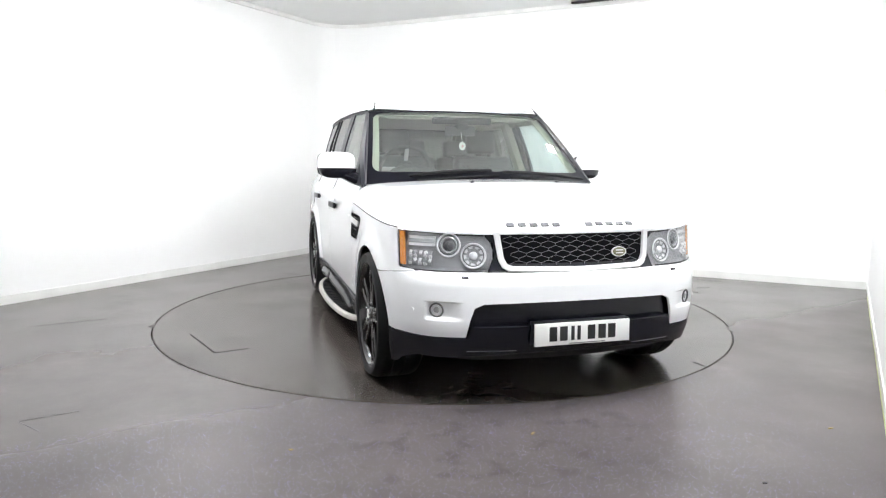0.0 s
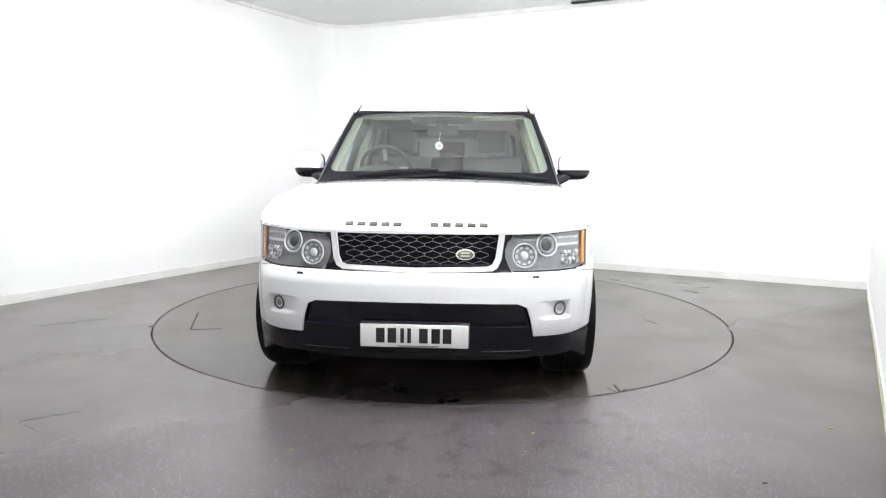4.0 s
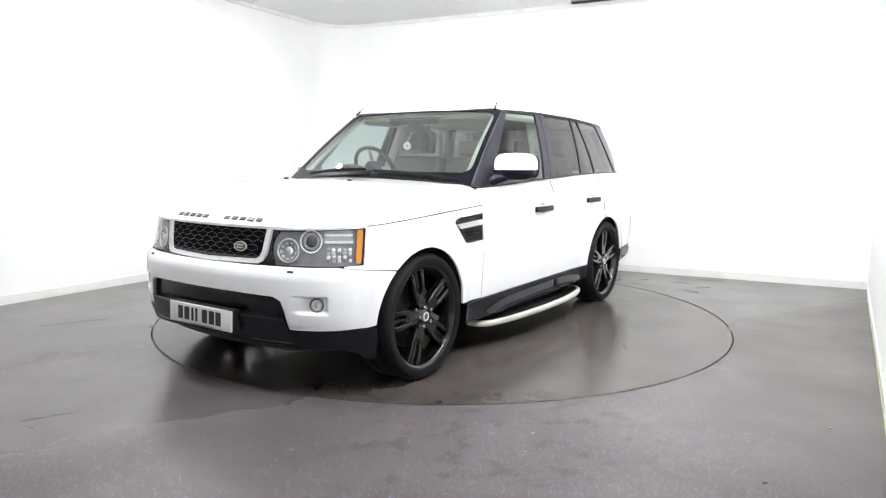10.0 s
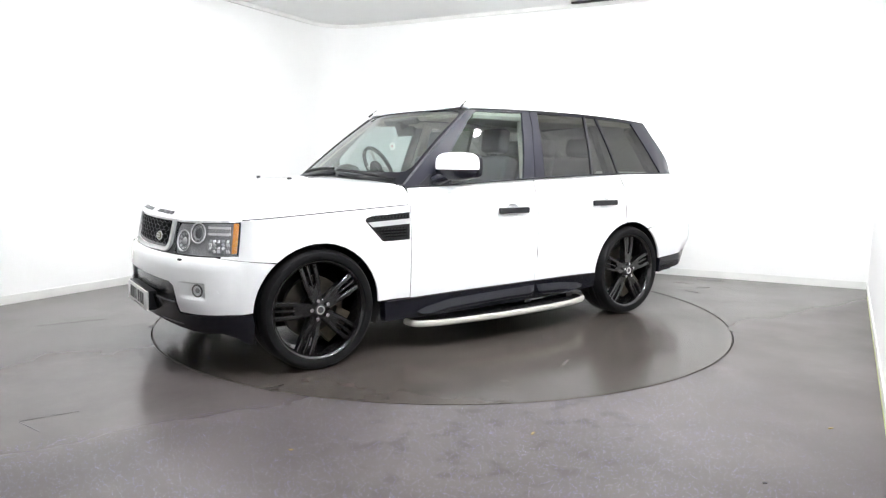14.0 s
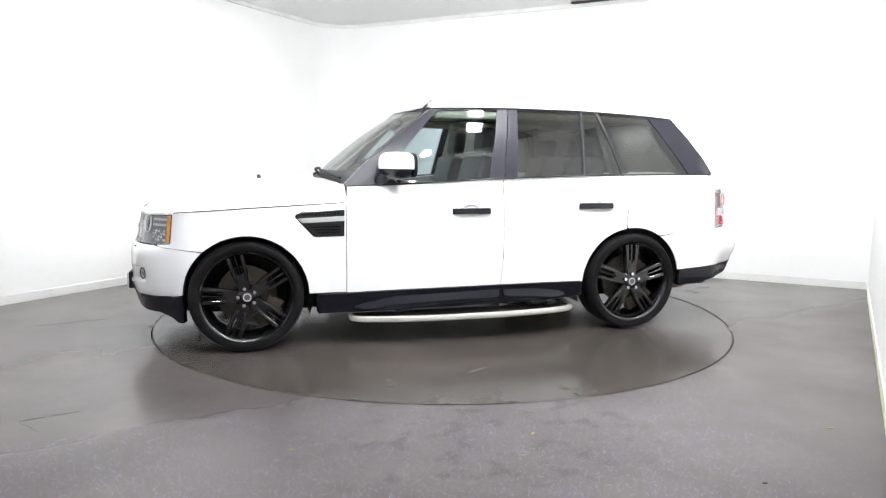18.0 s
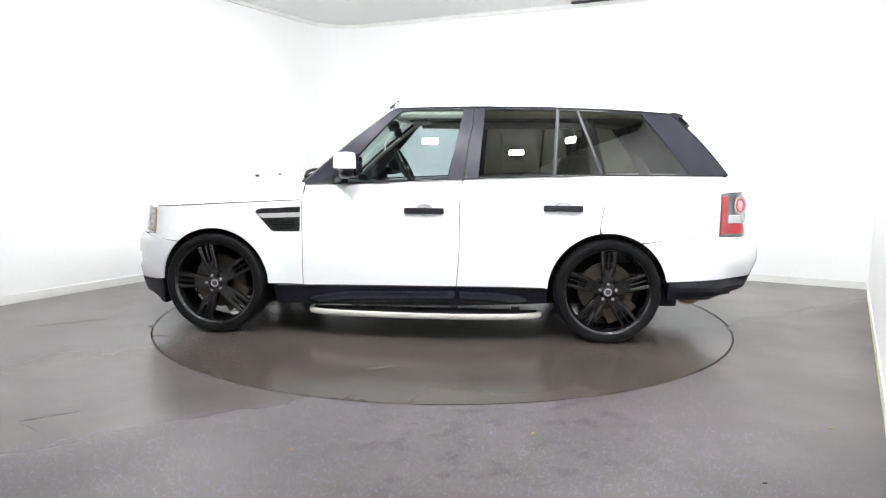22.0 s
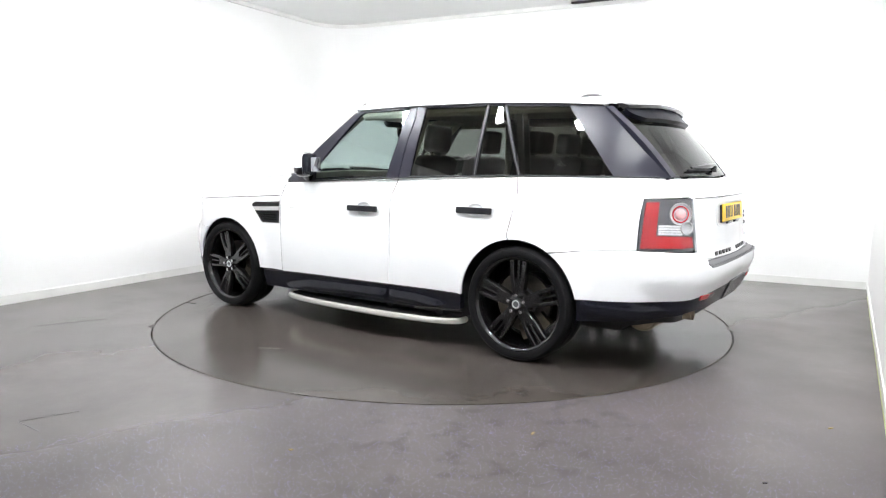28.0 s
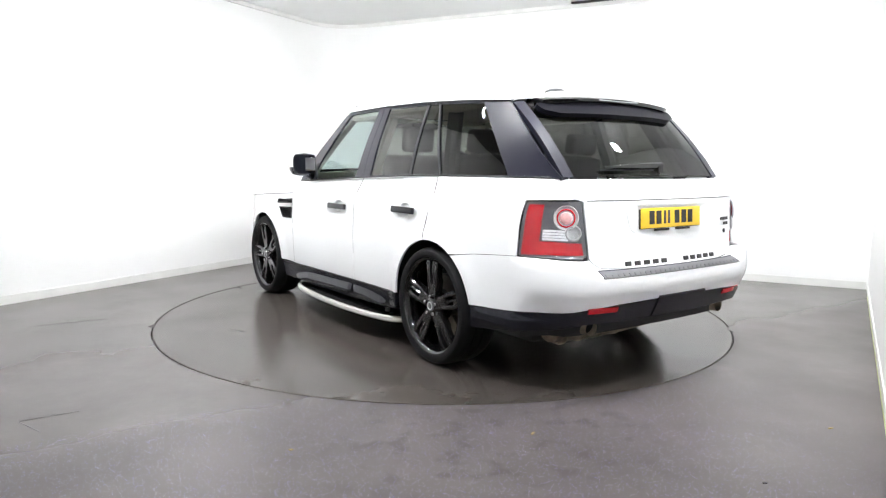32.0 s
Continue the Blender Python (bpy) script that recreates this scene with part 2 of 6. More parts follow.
def tube_bm(points, r, seg=8, caps=True):
    """A round bar along a line of points; r is one radius or one for each point."""
    pts = [Vector(p) for p in points]
    rs = list(r) if isinstance(r, (list, tuple)) else [r] * len(pts)
    bm = bmesh.new()
    rings = []
    up = Vector((0, 0, 1))
    for i, p in enumerate(pts):
        d = (pts[min(i + 1, len(pts) - 1)] - pts[max(i - 1, 0)]).normalized()
        side = d.cross(up)
        if side.length < 1e-3:
            side = d.cross(Vector((1, 0, 0)))
        side.normalize()
        top = side.cross(d)
        rings.append([bm.verts.new(p + rs[i] * (math.cos(2 * math.pi * k / seg) * side + math.sin(2 * math.pi * k / seg) * top)) for k in range(seg)])
    for a, b in zip(rings, rings[1:]):
        for k in range(seg):
            bm.faces.new((a[k], a[(k + 1) % seg], b[(k + 1) % seg], b[k]))
    if caps:
        bm.faces.new(rings[0][::-1])
        bm.faces.new(rings[-1])
    bmesh.ops.recalc_face_normals(bm, faces=bm.faces[:])
    return bm


def torus_bm(r, w, seg=32, ring=8, m=Matrix()):
    bm = lathe_bm([(r + w * math.cos(2 * math.pi * k / ring), w * math.sin(2 * math.pi * k / ring)) for k in range(ring)], seg, True)
    bm.transform(m @ pose(0, 0, 0, 90))
    return bm


def bowl_bm(r, depth, m=Matrix(), seg=28):
    """A shallow bowl that opens along local z."""
    bm = lathe_bm([(r * math.sin(a), -depth * math.cos(a)) for a in np.linspace(0, math.pi / 2, 7)], seg)
    bm.transform(m @ pose(0, 0, 0, 90))
    return bm


def dome_bm(r, h, m=Matrix(), seg=28):
    bm = lathe_bm([(r * math.sin(a), h * math.cos(a)) for a in np.linspace(0, math.pi / 2, 6)], seg)
    bm.transform(m @ pose(0, 0, 0, 90))
    return bm


def prism_bm(poly, h, m=Matrix(), bevel=0.0):
    """A flat polygon (x, y) raised by h along z."""
    bm = bmesh.new()
    lo = [bm.verts.new((x, y, 0)) for x, y in poly]
    hi = [bm.verts.new((x, y, h)) for x, y in poly]
    n = len(poly)
    bm.faces.new(lo[::-1])
    top = bm.faces.new(hi)
    for i in range(n):
        bm.faces.new((lo[i], lo[(i + 1) % n], hi[(i + 1) % n], hi[i]))
    bmesh.ops.recalc_face_normals(bm, faces=bm.faces[:])
    if bevel > 0:
        bmesh.ops.bevel(bm, geom=list(top.edges), offset=bevel, segments=2, affect="EDGES")
    bm.transform(m)
    return bm


def dense(poly, step):
    out = []
    for i, a in enumerate(poly):
        b = poly[(i + 1) % len(poly)]
        d = math.dist(a, b)
        k = max(1, int(math.ceil(d / step)))
        out += [(a[0] + (b[0] - a[0]) * j / k, a[1] + (b[1] - a[1]) * j / k) for j in range(k)]
    return out


def inside(px, py, poly):
    """Which of the points lie inside the polygon."""
    hit = np.zeros(len(px), bool)
    n = len(poly)
    for i in range(n):
        (x1, y1), (x2, y2) = poly[i], poly[(i + 1) % n]
        if y1 == y2:
            continue
        c = ((y1 > py) != (y2 > py)) & (px < (x2 - x1) * (py - y1) / (y2 - y1) + x1)
        hit ^= c
    return hit


def dist_to(px, py, line, closed=True):
    """Distance of points to a polyline."""
    best = np.full(len(px), 1e9)
    n = len(line)
    for i in range(n if closed else n - 1):
        (x1, y1), (x2, y2) = line[i], line[(i + 1) % n]
        dx, dy = x2 - x1, y2 - y1
        q = dx * dx + dy * dy + 1e-12
        s = np.clip(((px - x1) * dx + (py - y1) * dy) / q, 0, 1)
        best = np.minimum(best, np.hypot(px - x1 - s * dx, py - y1 - s * dy))
    return best


def rounded(poly, r, seg=4):
    """A polygon with its corners rounded."""
    out = []
    n = len(poly)
    for i in range(n):
        p, a, b = Vector(poly[i]), Vector(poly[i - 1]), Vector(poly[(i + 1) % n])
        u, v = a - p, b - p
        k = min(r, 0.45 * u.length, 0.45 * v.length)
        u.normalize(), v.normalize()
        if u.dot(v) < -0.985 or k < 1e-4:
            out.append(tuple(p))
            continue
        s, e = p + u * k, p + v * k
        for j in range(seg + 1):
            t = j / seg
            out.append(tuple((1 - t) ** 2 * s + 2 * t * (1 - t) * p + t * t * e))
    return out


def shell(name, poly, fn, mat, parent, step=0.045, thick=0.014, label="", extra=(), lift=0.0, sharp_rim=True):
    """A panel of sheet: a polygon of a surface's two coordinates, laid on the surface fn(a, b) -> 3D, with an edge of some depth.
    Its shading follows the true surface. lift raises it off the surface."""
    edge = dense(poly, step * 0.6)
    n = len(edge)
    ex = np.array(edge)
    lo, hi = ex.min(0), ex.max(0)
    gx, gy = np.meshgrid(np.arange(lo[0] + step / 2, hi[0], step), np.arange(lo[1] + step / 2, hi[1], step))
    gx, gy = gx.ravel(), gy.ravel()
    if len(extra):
        ea = np.array(extra)
        gx, gy = np.concatenate([gx, ea[:, 0]]), np.concatenate([gy, ea[:, 1]])
    keep = inside(gx, gy, edge)
    gx, gy = gx[keep], gy[keep]
    keep = dist_to(gx, gy, edge) > step * (0.3 if not len(extra) else 0.08)
    pts = [Vector(p) for p in edge] + [Vector((a, b)) for a, b in zip(gx[keep], gy[keep])]
    vs, _, faces, *_ = delaunay_2d_cdt(pts, [(i, (i + 1) % n) for i in range(n)], [], 1, 1e-6)
    h = 1e-3

    def normal(a, b):
        da = Vector(fn(a + h, b)) - Vector(fn(a - h, b))
        db = Vector(fn(a, b + h)) - Vector(fn(a, b - h))
        q = da.cross(db)
        return q.normalized() if q.length > 0 else Vector((0, 0, 1))

    co = [Vector(fn(v.x, v.y)) for v in vs]
    no = [normal(v.x, v.y) for v in vs]
    mid = sum(co, Vector()) / len(co)
    if sum(q.dot(Vector((p.x * 0.25, p.y, p.z - 0.6))) for p, q in zip(co, no)) < 0:
        no = [-q for q in no]
    co = [c + q * lift for c, q in zip(co, no)]
    tri = []
    for f in faces:
        a, b, c = f[:3]
        w = (co[b] - co[a]).cross(co[c] - co[a])
        tri.append((a, b, c) if w.dot(no[a] + no[b] + no[c]) >= 0 else (a, c, b))
    count = {}
    for a, b, c in tri:
        for e in ((a, b), (b, c), (c, a)):
            count[e] = count.get(e, 0) + 1
    border = [e for e in count if (e[1], e[0]) not in count]
    verts, norms, quads = list(co), list(no), []
    for a, b in border:
        side = (co[b] - co[a]).cross(no[a]).normalized()
        k = len(verts)
        verts += [co[a], co[b], co[b] - no[b] * thick, co[a] - no[a] * thick]
        norms += [side] * 4
        quads.append((k + 1, k, k + 3, k + 2))
    me = bpy.data.meshes.new(name)
    me.from_pydata([tuple(v) for v in verts], [], tri + quads)
    me.materials.append(mat)
    for p in me.polygons:
        p.use_smooth = True
    me.normals_split_custom_set_from_vertices([tuple(q) for q in norms])
    ob = new(name, me)
    ob.parent = parent
    if label:
        tagged(ob, label)
    return ob


# ---------------------------------------------------------------- the room
CORNER_L = Vector((-1.5395, 4.0183))          # where the long white walls meet
ALONG_L = (Vector((-3.7214, 0.0260)) - CORNER_L).normalized()
CORNER_R = Vector((4.2667, 1.1474))
ALONG_R = (Vector((2.3508, -2.0808)) - CORNER_R).normalized()
FAR_L, FAR_R = CORNER_L + ALONG_L * 13.0, CORNER_R + ALONG_R * 11.2
ROOM_H = 3.05
CURVE = 0.55
TABLE_R = 2.240


def corner_arc(c, a, b, r, seg=8):
    """A rounded room corner: from along a, round c, to along b."""
    s, e = c + a * r, c + b * r
    return [s * (1 - t) ** 2 + c * 2 * t * (1 - t) + e * t * t for t in [k / seg for k in range(seg + 1)]]


def wall_run(name, pts, z0, z1, thick, mat, label, kind="structure"):
    """A standing wall along a line of plan points, its thickness on the outside."""
    bm = bmesh.new()
    inner, outer = [], []
    for i, p in enumerate(pts):
        d = (pts[min(i + 1, len(pts) - 1)] - pts[max(i - 1, 0)]).normalized()
        nrm = Vector((-d.y, d.x))
        inner.append(p)
        outer.append(p + nrm * thick)
    rows = [[bm.verts.new((q.x, q.y, z)) for q in line] for line, z in ((inner, z0), (inner, z1), (outer, z1), (outer, z0))]
    for a, b in ((0, 1), (1, 2), (2, 3), (3, 0)):
        for i in range(len(pts) - 1):
            bm.faces.new((rows[a][i], rows[a][i + 1], rows[b][i + 1], rows[b][i]))
    for i in (0, -1):
        bm.faces.new([r[i] for r in rows])
    bmesh.ops.recalc_face_normals(bm, faces=bm.faces[:])
    return tagged(part(name, bm, mat, angle=50), label, "wall", kind=kind)


def build_room():
    back = (CORNER_R - CORNER_L).normalized()
    bend = corner_arc(CORNER_L, ALONG_L, back, CURVE)
    # walls run clockwise seen from above, so that their outside is to the left of the line
    mid_l, mid_r = CORNER_L + ALONG_L * 7.0, CORNER_R + ALONG_R * 6.2
    wall_run("wall_west", [mid_l] + bend[:5], 0, ROOM_H, 0.15, M_WALL, "plain white painted wall")
    wall_run("wall_west_end", [FAR_L, mid_l], 0, ROOM_H, 0.15, M_WALL, "plain white painted wall behind the camera stand")
    wall_run("wall_north", bend[4:] + [CORNER_R], 0, ROOM_H, 0.15, M_WALL, "plain white painted wall behind the turntable")
    wall_run("wall_east", [CORNER_R, mid_r], 0, ROOM_H, 0.15, M_WALL, "plain white painted side wall")
    wall_run("wall_east_end", [mid_r, FAR_R], 0, ROOM_H, 0.15, M_WALL, "plain white painted wall behind the camera stand")
    wall_run("wall_south", [FAR_R, FAR_L], 0, ROOM_H, 0.15, M_WALL, "plain white painted wall behind the camera stand")

    def skirting(name, pts, h, t):
        line = []
        for i, p in enumerate(pts):
            d = (pts[min(i + 1, len(pts) - 1)] - pts[max(i - 1, 0)]).normalized()
            line.append(p + Vector((d.y, -d.x)) * t)
        w = wall_run(name, line, 0.0, h, t - 0.001, M_SKIRT, "white skirting board with a fine top edge")
        w["category"] = "skirting"
        return w

    skirting("baseboard", [FAR_L] + bend[:5], 0.075, 0.014)
    skirting("baseboard", bend[4:] + [CORNER_R + Vector((-0.02, 0.0))], 0.075, 0.014)
    skirting("baseboard", [CORNER_R, FAR_R], 0.06, 0.010)
    tape = wall_run("trim", [CORNER_R + ALONG_R * k + Vector((-0.014, 0.004)) for k in np.linspace(0.5, 7.0, 14)], 0.0, 0.012, 0.002, M_TAPE, "pale yellow-green tape edge along the wall foot")
    tape["category"] = "tape"

    def cornice(pts):
        line = []
        for i, p in enumerate(pts):
            d = (pts[min(i + 1, len(pts) - 1)] - pts[max(i - 1, 0)]).normalized()
            line.append(p + Vector((d.y, -d.x)) * 0.03)
        w = wall_run("trim", line, ROOM_H - 0.045, ROOM_H - 0.002, 0.028, M_SKIRT, "slim white edge trim under the ceiling")
        w["category"] = "trim"

    cornice([FAR_L] + bend[:5])
    cornice(bend[4:] + [CORNER_R])
    away = Vector((-back.y, back.x)) * -1
    slot = CORNER_L + back * 3.90 + away * 0.12
    bm = box_bm(1.05, 0.05, 0.02, pose(slot.x, slot.y, ROOM_H - 0.014, 0, 0, math.degrees(math.atan2(back.y, back.x))), 0.004)
    tagged(part("trim", bm, M_SEAM), "dark open slot in the edge of the ceiling", "slot", kind="structure")
    # floor with the round opening of the turntable
    outline = [FAR_L] + bend + [CORNER_R, FAR_R]
    seg = 160
    ring = [Vector((math.cos(2 * math.pi * k / seg), math.sin(2 * math.pi * k / seg))) * (TABLE_R + 0.005) for k in range(seg)]
    n = len(outline)
    vs, _, fs, *_ = delaunay_2d_cdt(outline + ring, [(i, (i + 1) % n) for i in range(n)] + [(n + i, n + (i + 1) % seg) for i in range(seg)], [], 2, 1e-6)
    bm = bmesh.new()
    bv = [bm.verts.new((v.x, v.y, 0)) for v in vs]
    for f in fs:
        c = sum((vs[i] for i in f), Vector((0, 0))) / len(f)
        if c.length > TABLE_R and inside(np.array([c.x]), np.array([c.y]), [tuple(p) for p in outline])[0]:
            bm.faces.new([bv[i] for i in f])
    bmesh.ops.recalc_face_normals(bm, faces=bm.faces[:])
    if bm.faces[0].normal.z < 0:
        bmesh.ops.reverse_faces(bm, faces=bm.faces[:])
    rim = [e for e in bm.edges if e.is_boundary]
    down = bmesh.ops.extrude_edge_only(bm, edges=rim)
    for v in [g for g in down["geom"] if isinstance(g, bmesh.types.BMVert)]:
        v.co.z = -0.12
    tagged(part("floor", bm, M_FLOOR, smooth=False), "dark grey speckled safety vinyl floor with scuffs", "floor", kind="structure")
    pit = cyl_bm(TABLE_R + 0.05, 0.03, 96, pose(0, 0, -0.14))
    tagged(part("pit", pit, M_DARK), "dark shallow pit under the turntable", "pit", kind="structure")
    # ceiling: a light board along the far walls, a darker sheet over the rest
    side = Vector((-back.y, back.x)) * -1
    near = CORNER_L + ALONG_L * 4.0, CORNER_R + ALONG_R * 4.0
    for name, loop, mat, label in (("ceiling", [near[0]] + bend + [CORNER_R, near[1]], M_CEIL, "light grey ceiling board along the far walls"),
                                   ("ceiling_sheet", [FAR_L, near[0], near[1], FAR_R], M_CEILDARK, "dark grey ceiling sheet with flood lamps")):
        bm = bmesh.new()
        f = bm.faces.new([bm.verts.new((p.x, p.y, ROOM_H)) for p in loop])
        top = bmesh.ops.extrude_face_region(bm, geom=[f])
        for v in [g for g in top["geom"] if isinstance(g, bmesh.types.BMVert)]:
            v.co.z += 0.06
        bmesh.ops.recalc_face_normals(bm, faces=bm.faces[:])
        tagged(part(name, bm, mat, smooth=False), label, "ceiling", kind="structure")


build_room()


def light_panel(tilt):
    p = thing("flood_or_fill_lamp", "square white glowing flood lamp on a ceiling bracket, some added as fill", "flood lamp", "flood lamps under the ceiling")
    lean = pose(0, 0, -0.12, 0, -tilt, 0)
    rim = join_bm(*[box_bm(*s, lean @ pose(*at), 0.003, 1) for s, at in (((0.20, 0.02, 0.03), (0, 0.09, -0.015)), ((0.20, 0.02, 0.03), (0, -0.09, -0.015)),
                                                                        ((0.02, 0.16, 0.03), (0.09, 0, -0.015)), ((0.02, 0.16, 0.03), (-0.09, 0, -0.015)))])
    part("frame", rim, M_PANELRIM, p)
    part("diffuser", box_bm(0.16, 0.16, 0.010, lean @ pose(0, 0, -0.012)), M_PANEL, p, smooth=False)
    part("housing", box_bm(0.15, 0.15, 0.03, lean @ pose(0, 0, 0.008), 0.006, 1), M_PANELRIM, p)
    part("bracket", box_bm(0.03, 0.08, 0.11, pose(0, 0, -0.055), 0.004, 1), M_PANELRIM, p)
    return p


def hang_lamps():
    """Lamps before the turntable lean towards the far walls, those over it hang level. Back-leaning and level ones are
    added fill.
    """
    # the -TILT and level lamps are added unseen, to fill walls and floor
    for tilt, places in ((TILT, ((-2.3, -0.9), (-1.5, -1.8), (-0.6, -2.75), (0.35, -3.6), (1.05, -3.1), (1.2, -2.05), (2.5, -1.2))), (-TILT, ((-3.6, -2.4), (-2.9, -3.9), (-4.6, -3.9), (-1.9, -5.4))),
                         (0, ((-2.3, 0.9), (1.9, 0.8)))):
        lamp = light_panel(tilt)
        for k, (x, y) in enumerate(places):
            m = pose(x, y, ROOM_H - 0.001, 0, 0, math.degrees(math.atan2(3.0 - y, 0.3 - x)))
            if k:
                copy_thing(lamp, m)
            else:
                lamp.matrix_basis = m


TILT = 42
hang_lamps()

# ---------------------------------------------------------------- turntable
turntable = thing("turntable", "round dark vinyl-topped car turntable flush with the floor", "turntable")
part("plate", cyl_bm(TABLE_R - 0.005, 0.10, 192, pose(0, 0, -0.05)), M_DISC, turntable, smooth=False)

# ---------------------------------------------------------------- the car: its surfaces
# x forward, y to the car's left, z up; the origin is on the ground over the turntable's axis
car = thing("car", "white five-door off-roader with black wheels and dark tinted glass", "car")


def spline(points, k=60):
    p = [np.array(q, float) for q in points]
    flip = np.array([1, -1.0])
    p = [p[1] * flip] + p + [p[-2] * flip]
    out = []
    for i in range(1, len(p) - 2):
        for j in range(k):
            t = j / k
            out.append(0.5 * (2 * p[i] + (p[i + 1] - p[i - 1]) * t + (2 * p[i - 1] - 5 * p[i] + 4 * p[i + 1] - p[i + 2]) * t * t
                              + (3 * p[i] - p[i - 1] - 3 * p[i + 1] + p[i + 2]) * t ** 3))
    out.append(p[-2])
    return np.array(out)


PLAN = spline([(2.335, 0), (2.328, 0.2), (2.305, 0.40), (2.268, 0.57), (2.205, 0.72), (2.115, 0.815), (2.0, 0.875), (1.85, 0.912), (1.55, 0.930),
               (1.1, 0.925), (0.5, 0.920), (-0.3, 0.922), (-0.8, 0.926), (-1.19, 0.933), (-1.6, 0.922), (-1.85, 0.904), (-2.0, 0.882), (-2.135, 0.836),
               (-2.224, 0.757), (-2.268, 0.62), (-2.288, 0.45), (-2.296, 0.2), (-2.298, 0)])
PLAN[0, 1] = PLAN[-1, 1] = 0
_ARC = np.concatenate([[0], np.cumsum(np.hypot(*np.diff(PLAN, axis=0).T))])
_TAN = np.gradient(PLAN, _ARC, axis=0)
_TAN[0], _TAN[-1] = (0, 1), (0, -1)
_TAN /= np.hypot(*_TAN.T)[:, None]
ARC = _ARC[-1]


def US(x):
    """Way along the outline to a place x on the side."""
    return float(np.interp(-x, -PLAN[:, 0], _ARC))


def UF(y):
    k = int(np.argmin(abs(PLAN[:, 0] - 1.55)))
    return math.copysign(float(np.interp(abs(y), PLAN[:k, 1], _ARC[:k])), y)


_REAR = {}


def UR(y, z=0.6):
    """Way along the outline to a place y on the tail, at height z."""
    if z not in _REAR:
        us = np.linspace(US(-1.75), ARC, 240)
        _REAR[z] = (np.array([skin(u, z)[1] for u in us]), us)
    ys, us = _REAR[z]
    return float(np.interp(-abs(y), -ys, us))


_Z = np.arange(0, 1.4, 0.004)


def soft_table(zs, vs, sigma=0.012):
    v = np.interp(_Z, zs, vs)
    k = np.exp(-0.5 * (np.arange(-12, 13) * 0.004 / sigma) ** 2)
    return np.convolve(np.pad(v, 12, mode="edge"), k / k.sum(), "valid")


IN_SIDE = soft_table([0.2, 0.36, 0.5, 0.7, 0.9, 0.965, 0.99, 1.03, 1.08, 1.15, 1.2], [0.03, 0.014, 0.004, 0, 0.008, 0.014, 0.024, 0.040, 0.062, 0.086, 0.10])
IN_FRONT = soft_table([0.2, 0.3, 0.42, 0.52, 0.64, 0.675, 0.70, 0.90, 1.0], [0.07, 0.03, 0.0, -0.005, 0.0, 0.018, 0.045, 0.080, 0.12])
IN_REAR = soft_table([0.2, 0.3, 0.42, 0.50, 0.56, 0.60, 0.655, 0.672, 0.70, 0.74, 1.03, 1.05, 1.145, 1.2], [0.17, 0.12, 0.065, 0.032, 0.006, 0.0, 0.004, 0.070, 0.084, 0.088, 0.108, 0.115, 0.215, 0.26], 0.008)
HANDLES = ((0.0575, 0.899), (-0.8845, 0.927))
HUB_F, HUB_R, HUB_Z = 1.552, -1.193, 0.362


def lerp(a, b, t):
    return a + (b - a) * t


def sstep(a, b, x):
    t = min(1, max(0, (x - a) / (b - a)))
    return t * t * (3 - 2 * t)


def crease(x):
    """Height of the fold along the doors."""
    return float(np.interp(-x, [-0.92, 0.2, 1.17, 1.95], [0.962, 1.002, 1.030, 1.040]))


def skin(u, z):
    """The lower body's surface: u runs along the outline from the nose, positive on the car's left."""
    s = 1 if u >= 0 else -1
    a = abs(u)
    if a > ARC:
        a, s = 2 * ARC - a, -s
    x, y = np.interp(a, _ARC, PLAN[:, 0]), np.interp(a, _ARC, PLAN[:, 1])
    tx, ty = np.interp(a, _ARC, _TAN[:, 0]), np.interp(a, _ARC, _TAN[:, 1])
    wf, wr = sstep(1.93, 2.2, x), sstep(-1.88, -2.1, x)
    rise = 0.066 * sstep(0.60, 0.68, y)          # the bumper's ledge steps up beside the tail lamps
    zr = np.interp(z, [0, 0.60, 0.655 + rise, 0.672 + rise, 0.80, 1.4], [0, 0.60, 0.655, 0.672, 0.80, 1.4])
    out = np.interp(y, [0, 0.2, 0.45, 0.62, 0.75], [0.032, 0.030, 0.020, 0.004, -0.010]) * sstep(0.650, 0.674, zr)
    d = wf * np.interp(z, _Z, IN_FRONT) + wr * (np.interp(zr, _Z, IN_REAR) - out) + (1 - wf - wr) * np.interp(z, _Z, IN_SIDE)
    if wf > 0 and 0.56 < y < 0.80:               # scoop round the fog lamp
        d += 0.020 * sstep(0.585, 0.700, y) * sstep(0.772, 0.756, y) * sstep(0.450, 0.478, z) * sstep(0.552, 0.542, z)
    for hx, hz in HANDLES:                       # bowl behind the pull handle
        d += 0.017 * sstep(1.0, 0.35, ((x - hx) / 0.068) ** 2 + ((z - hz) / 0.043) ** 2)
    for hx in (HUB_F, HUB_R):
        r = math.hypot(x - hx, z - HUB_Z)
        d -= 0.016 * sstep(0.52, 0.41, r) * (1 - wf) * (1 - wr)
    if x < 0.93:
        d += 0.012 * sstep(-0.004, 0.004, z - crease(x)) * (1 - wr)
    k = math.hypot(tx, ty)
    nx, ny = ty / k, -tx / k          # outward is to the right of the way along
    return (x - nx * d, s * (y - ny * d), z)


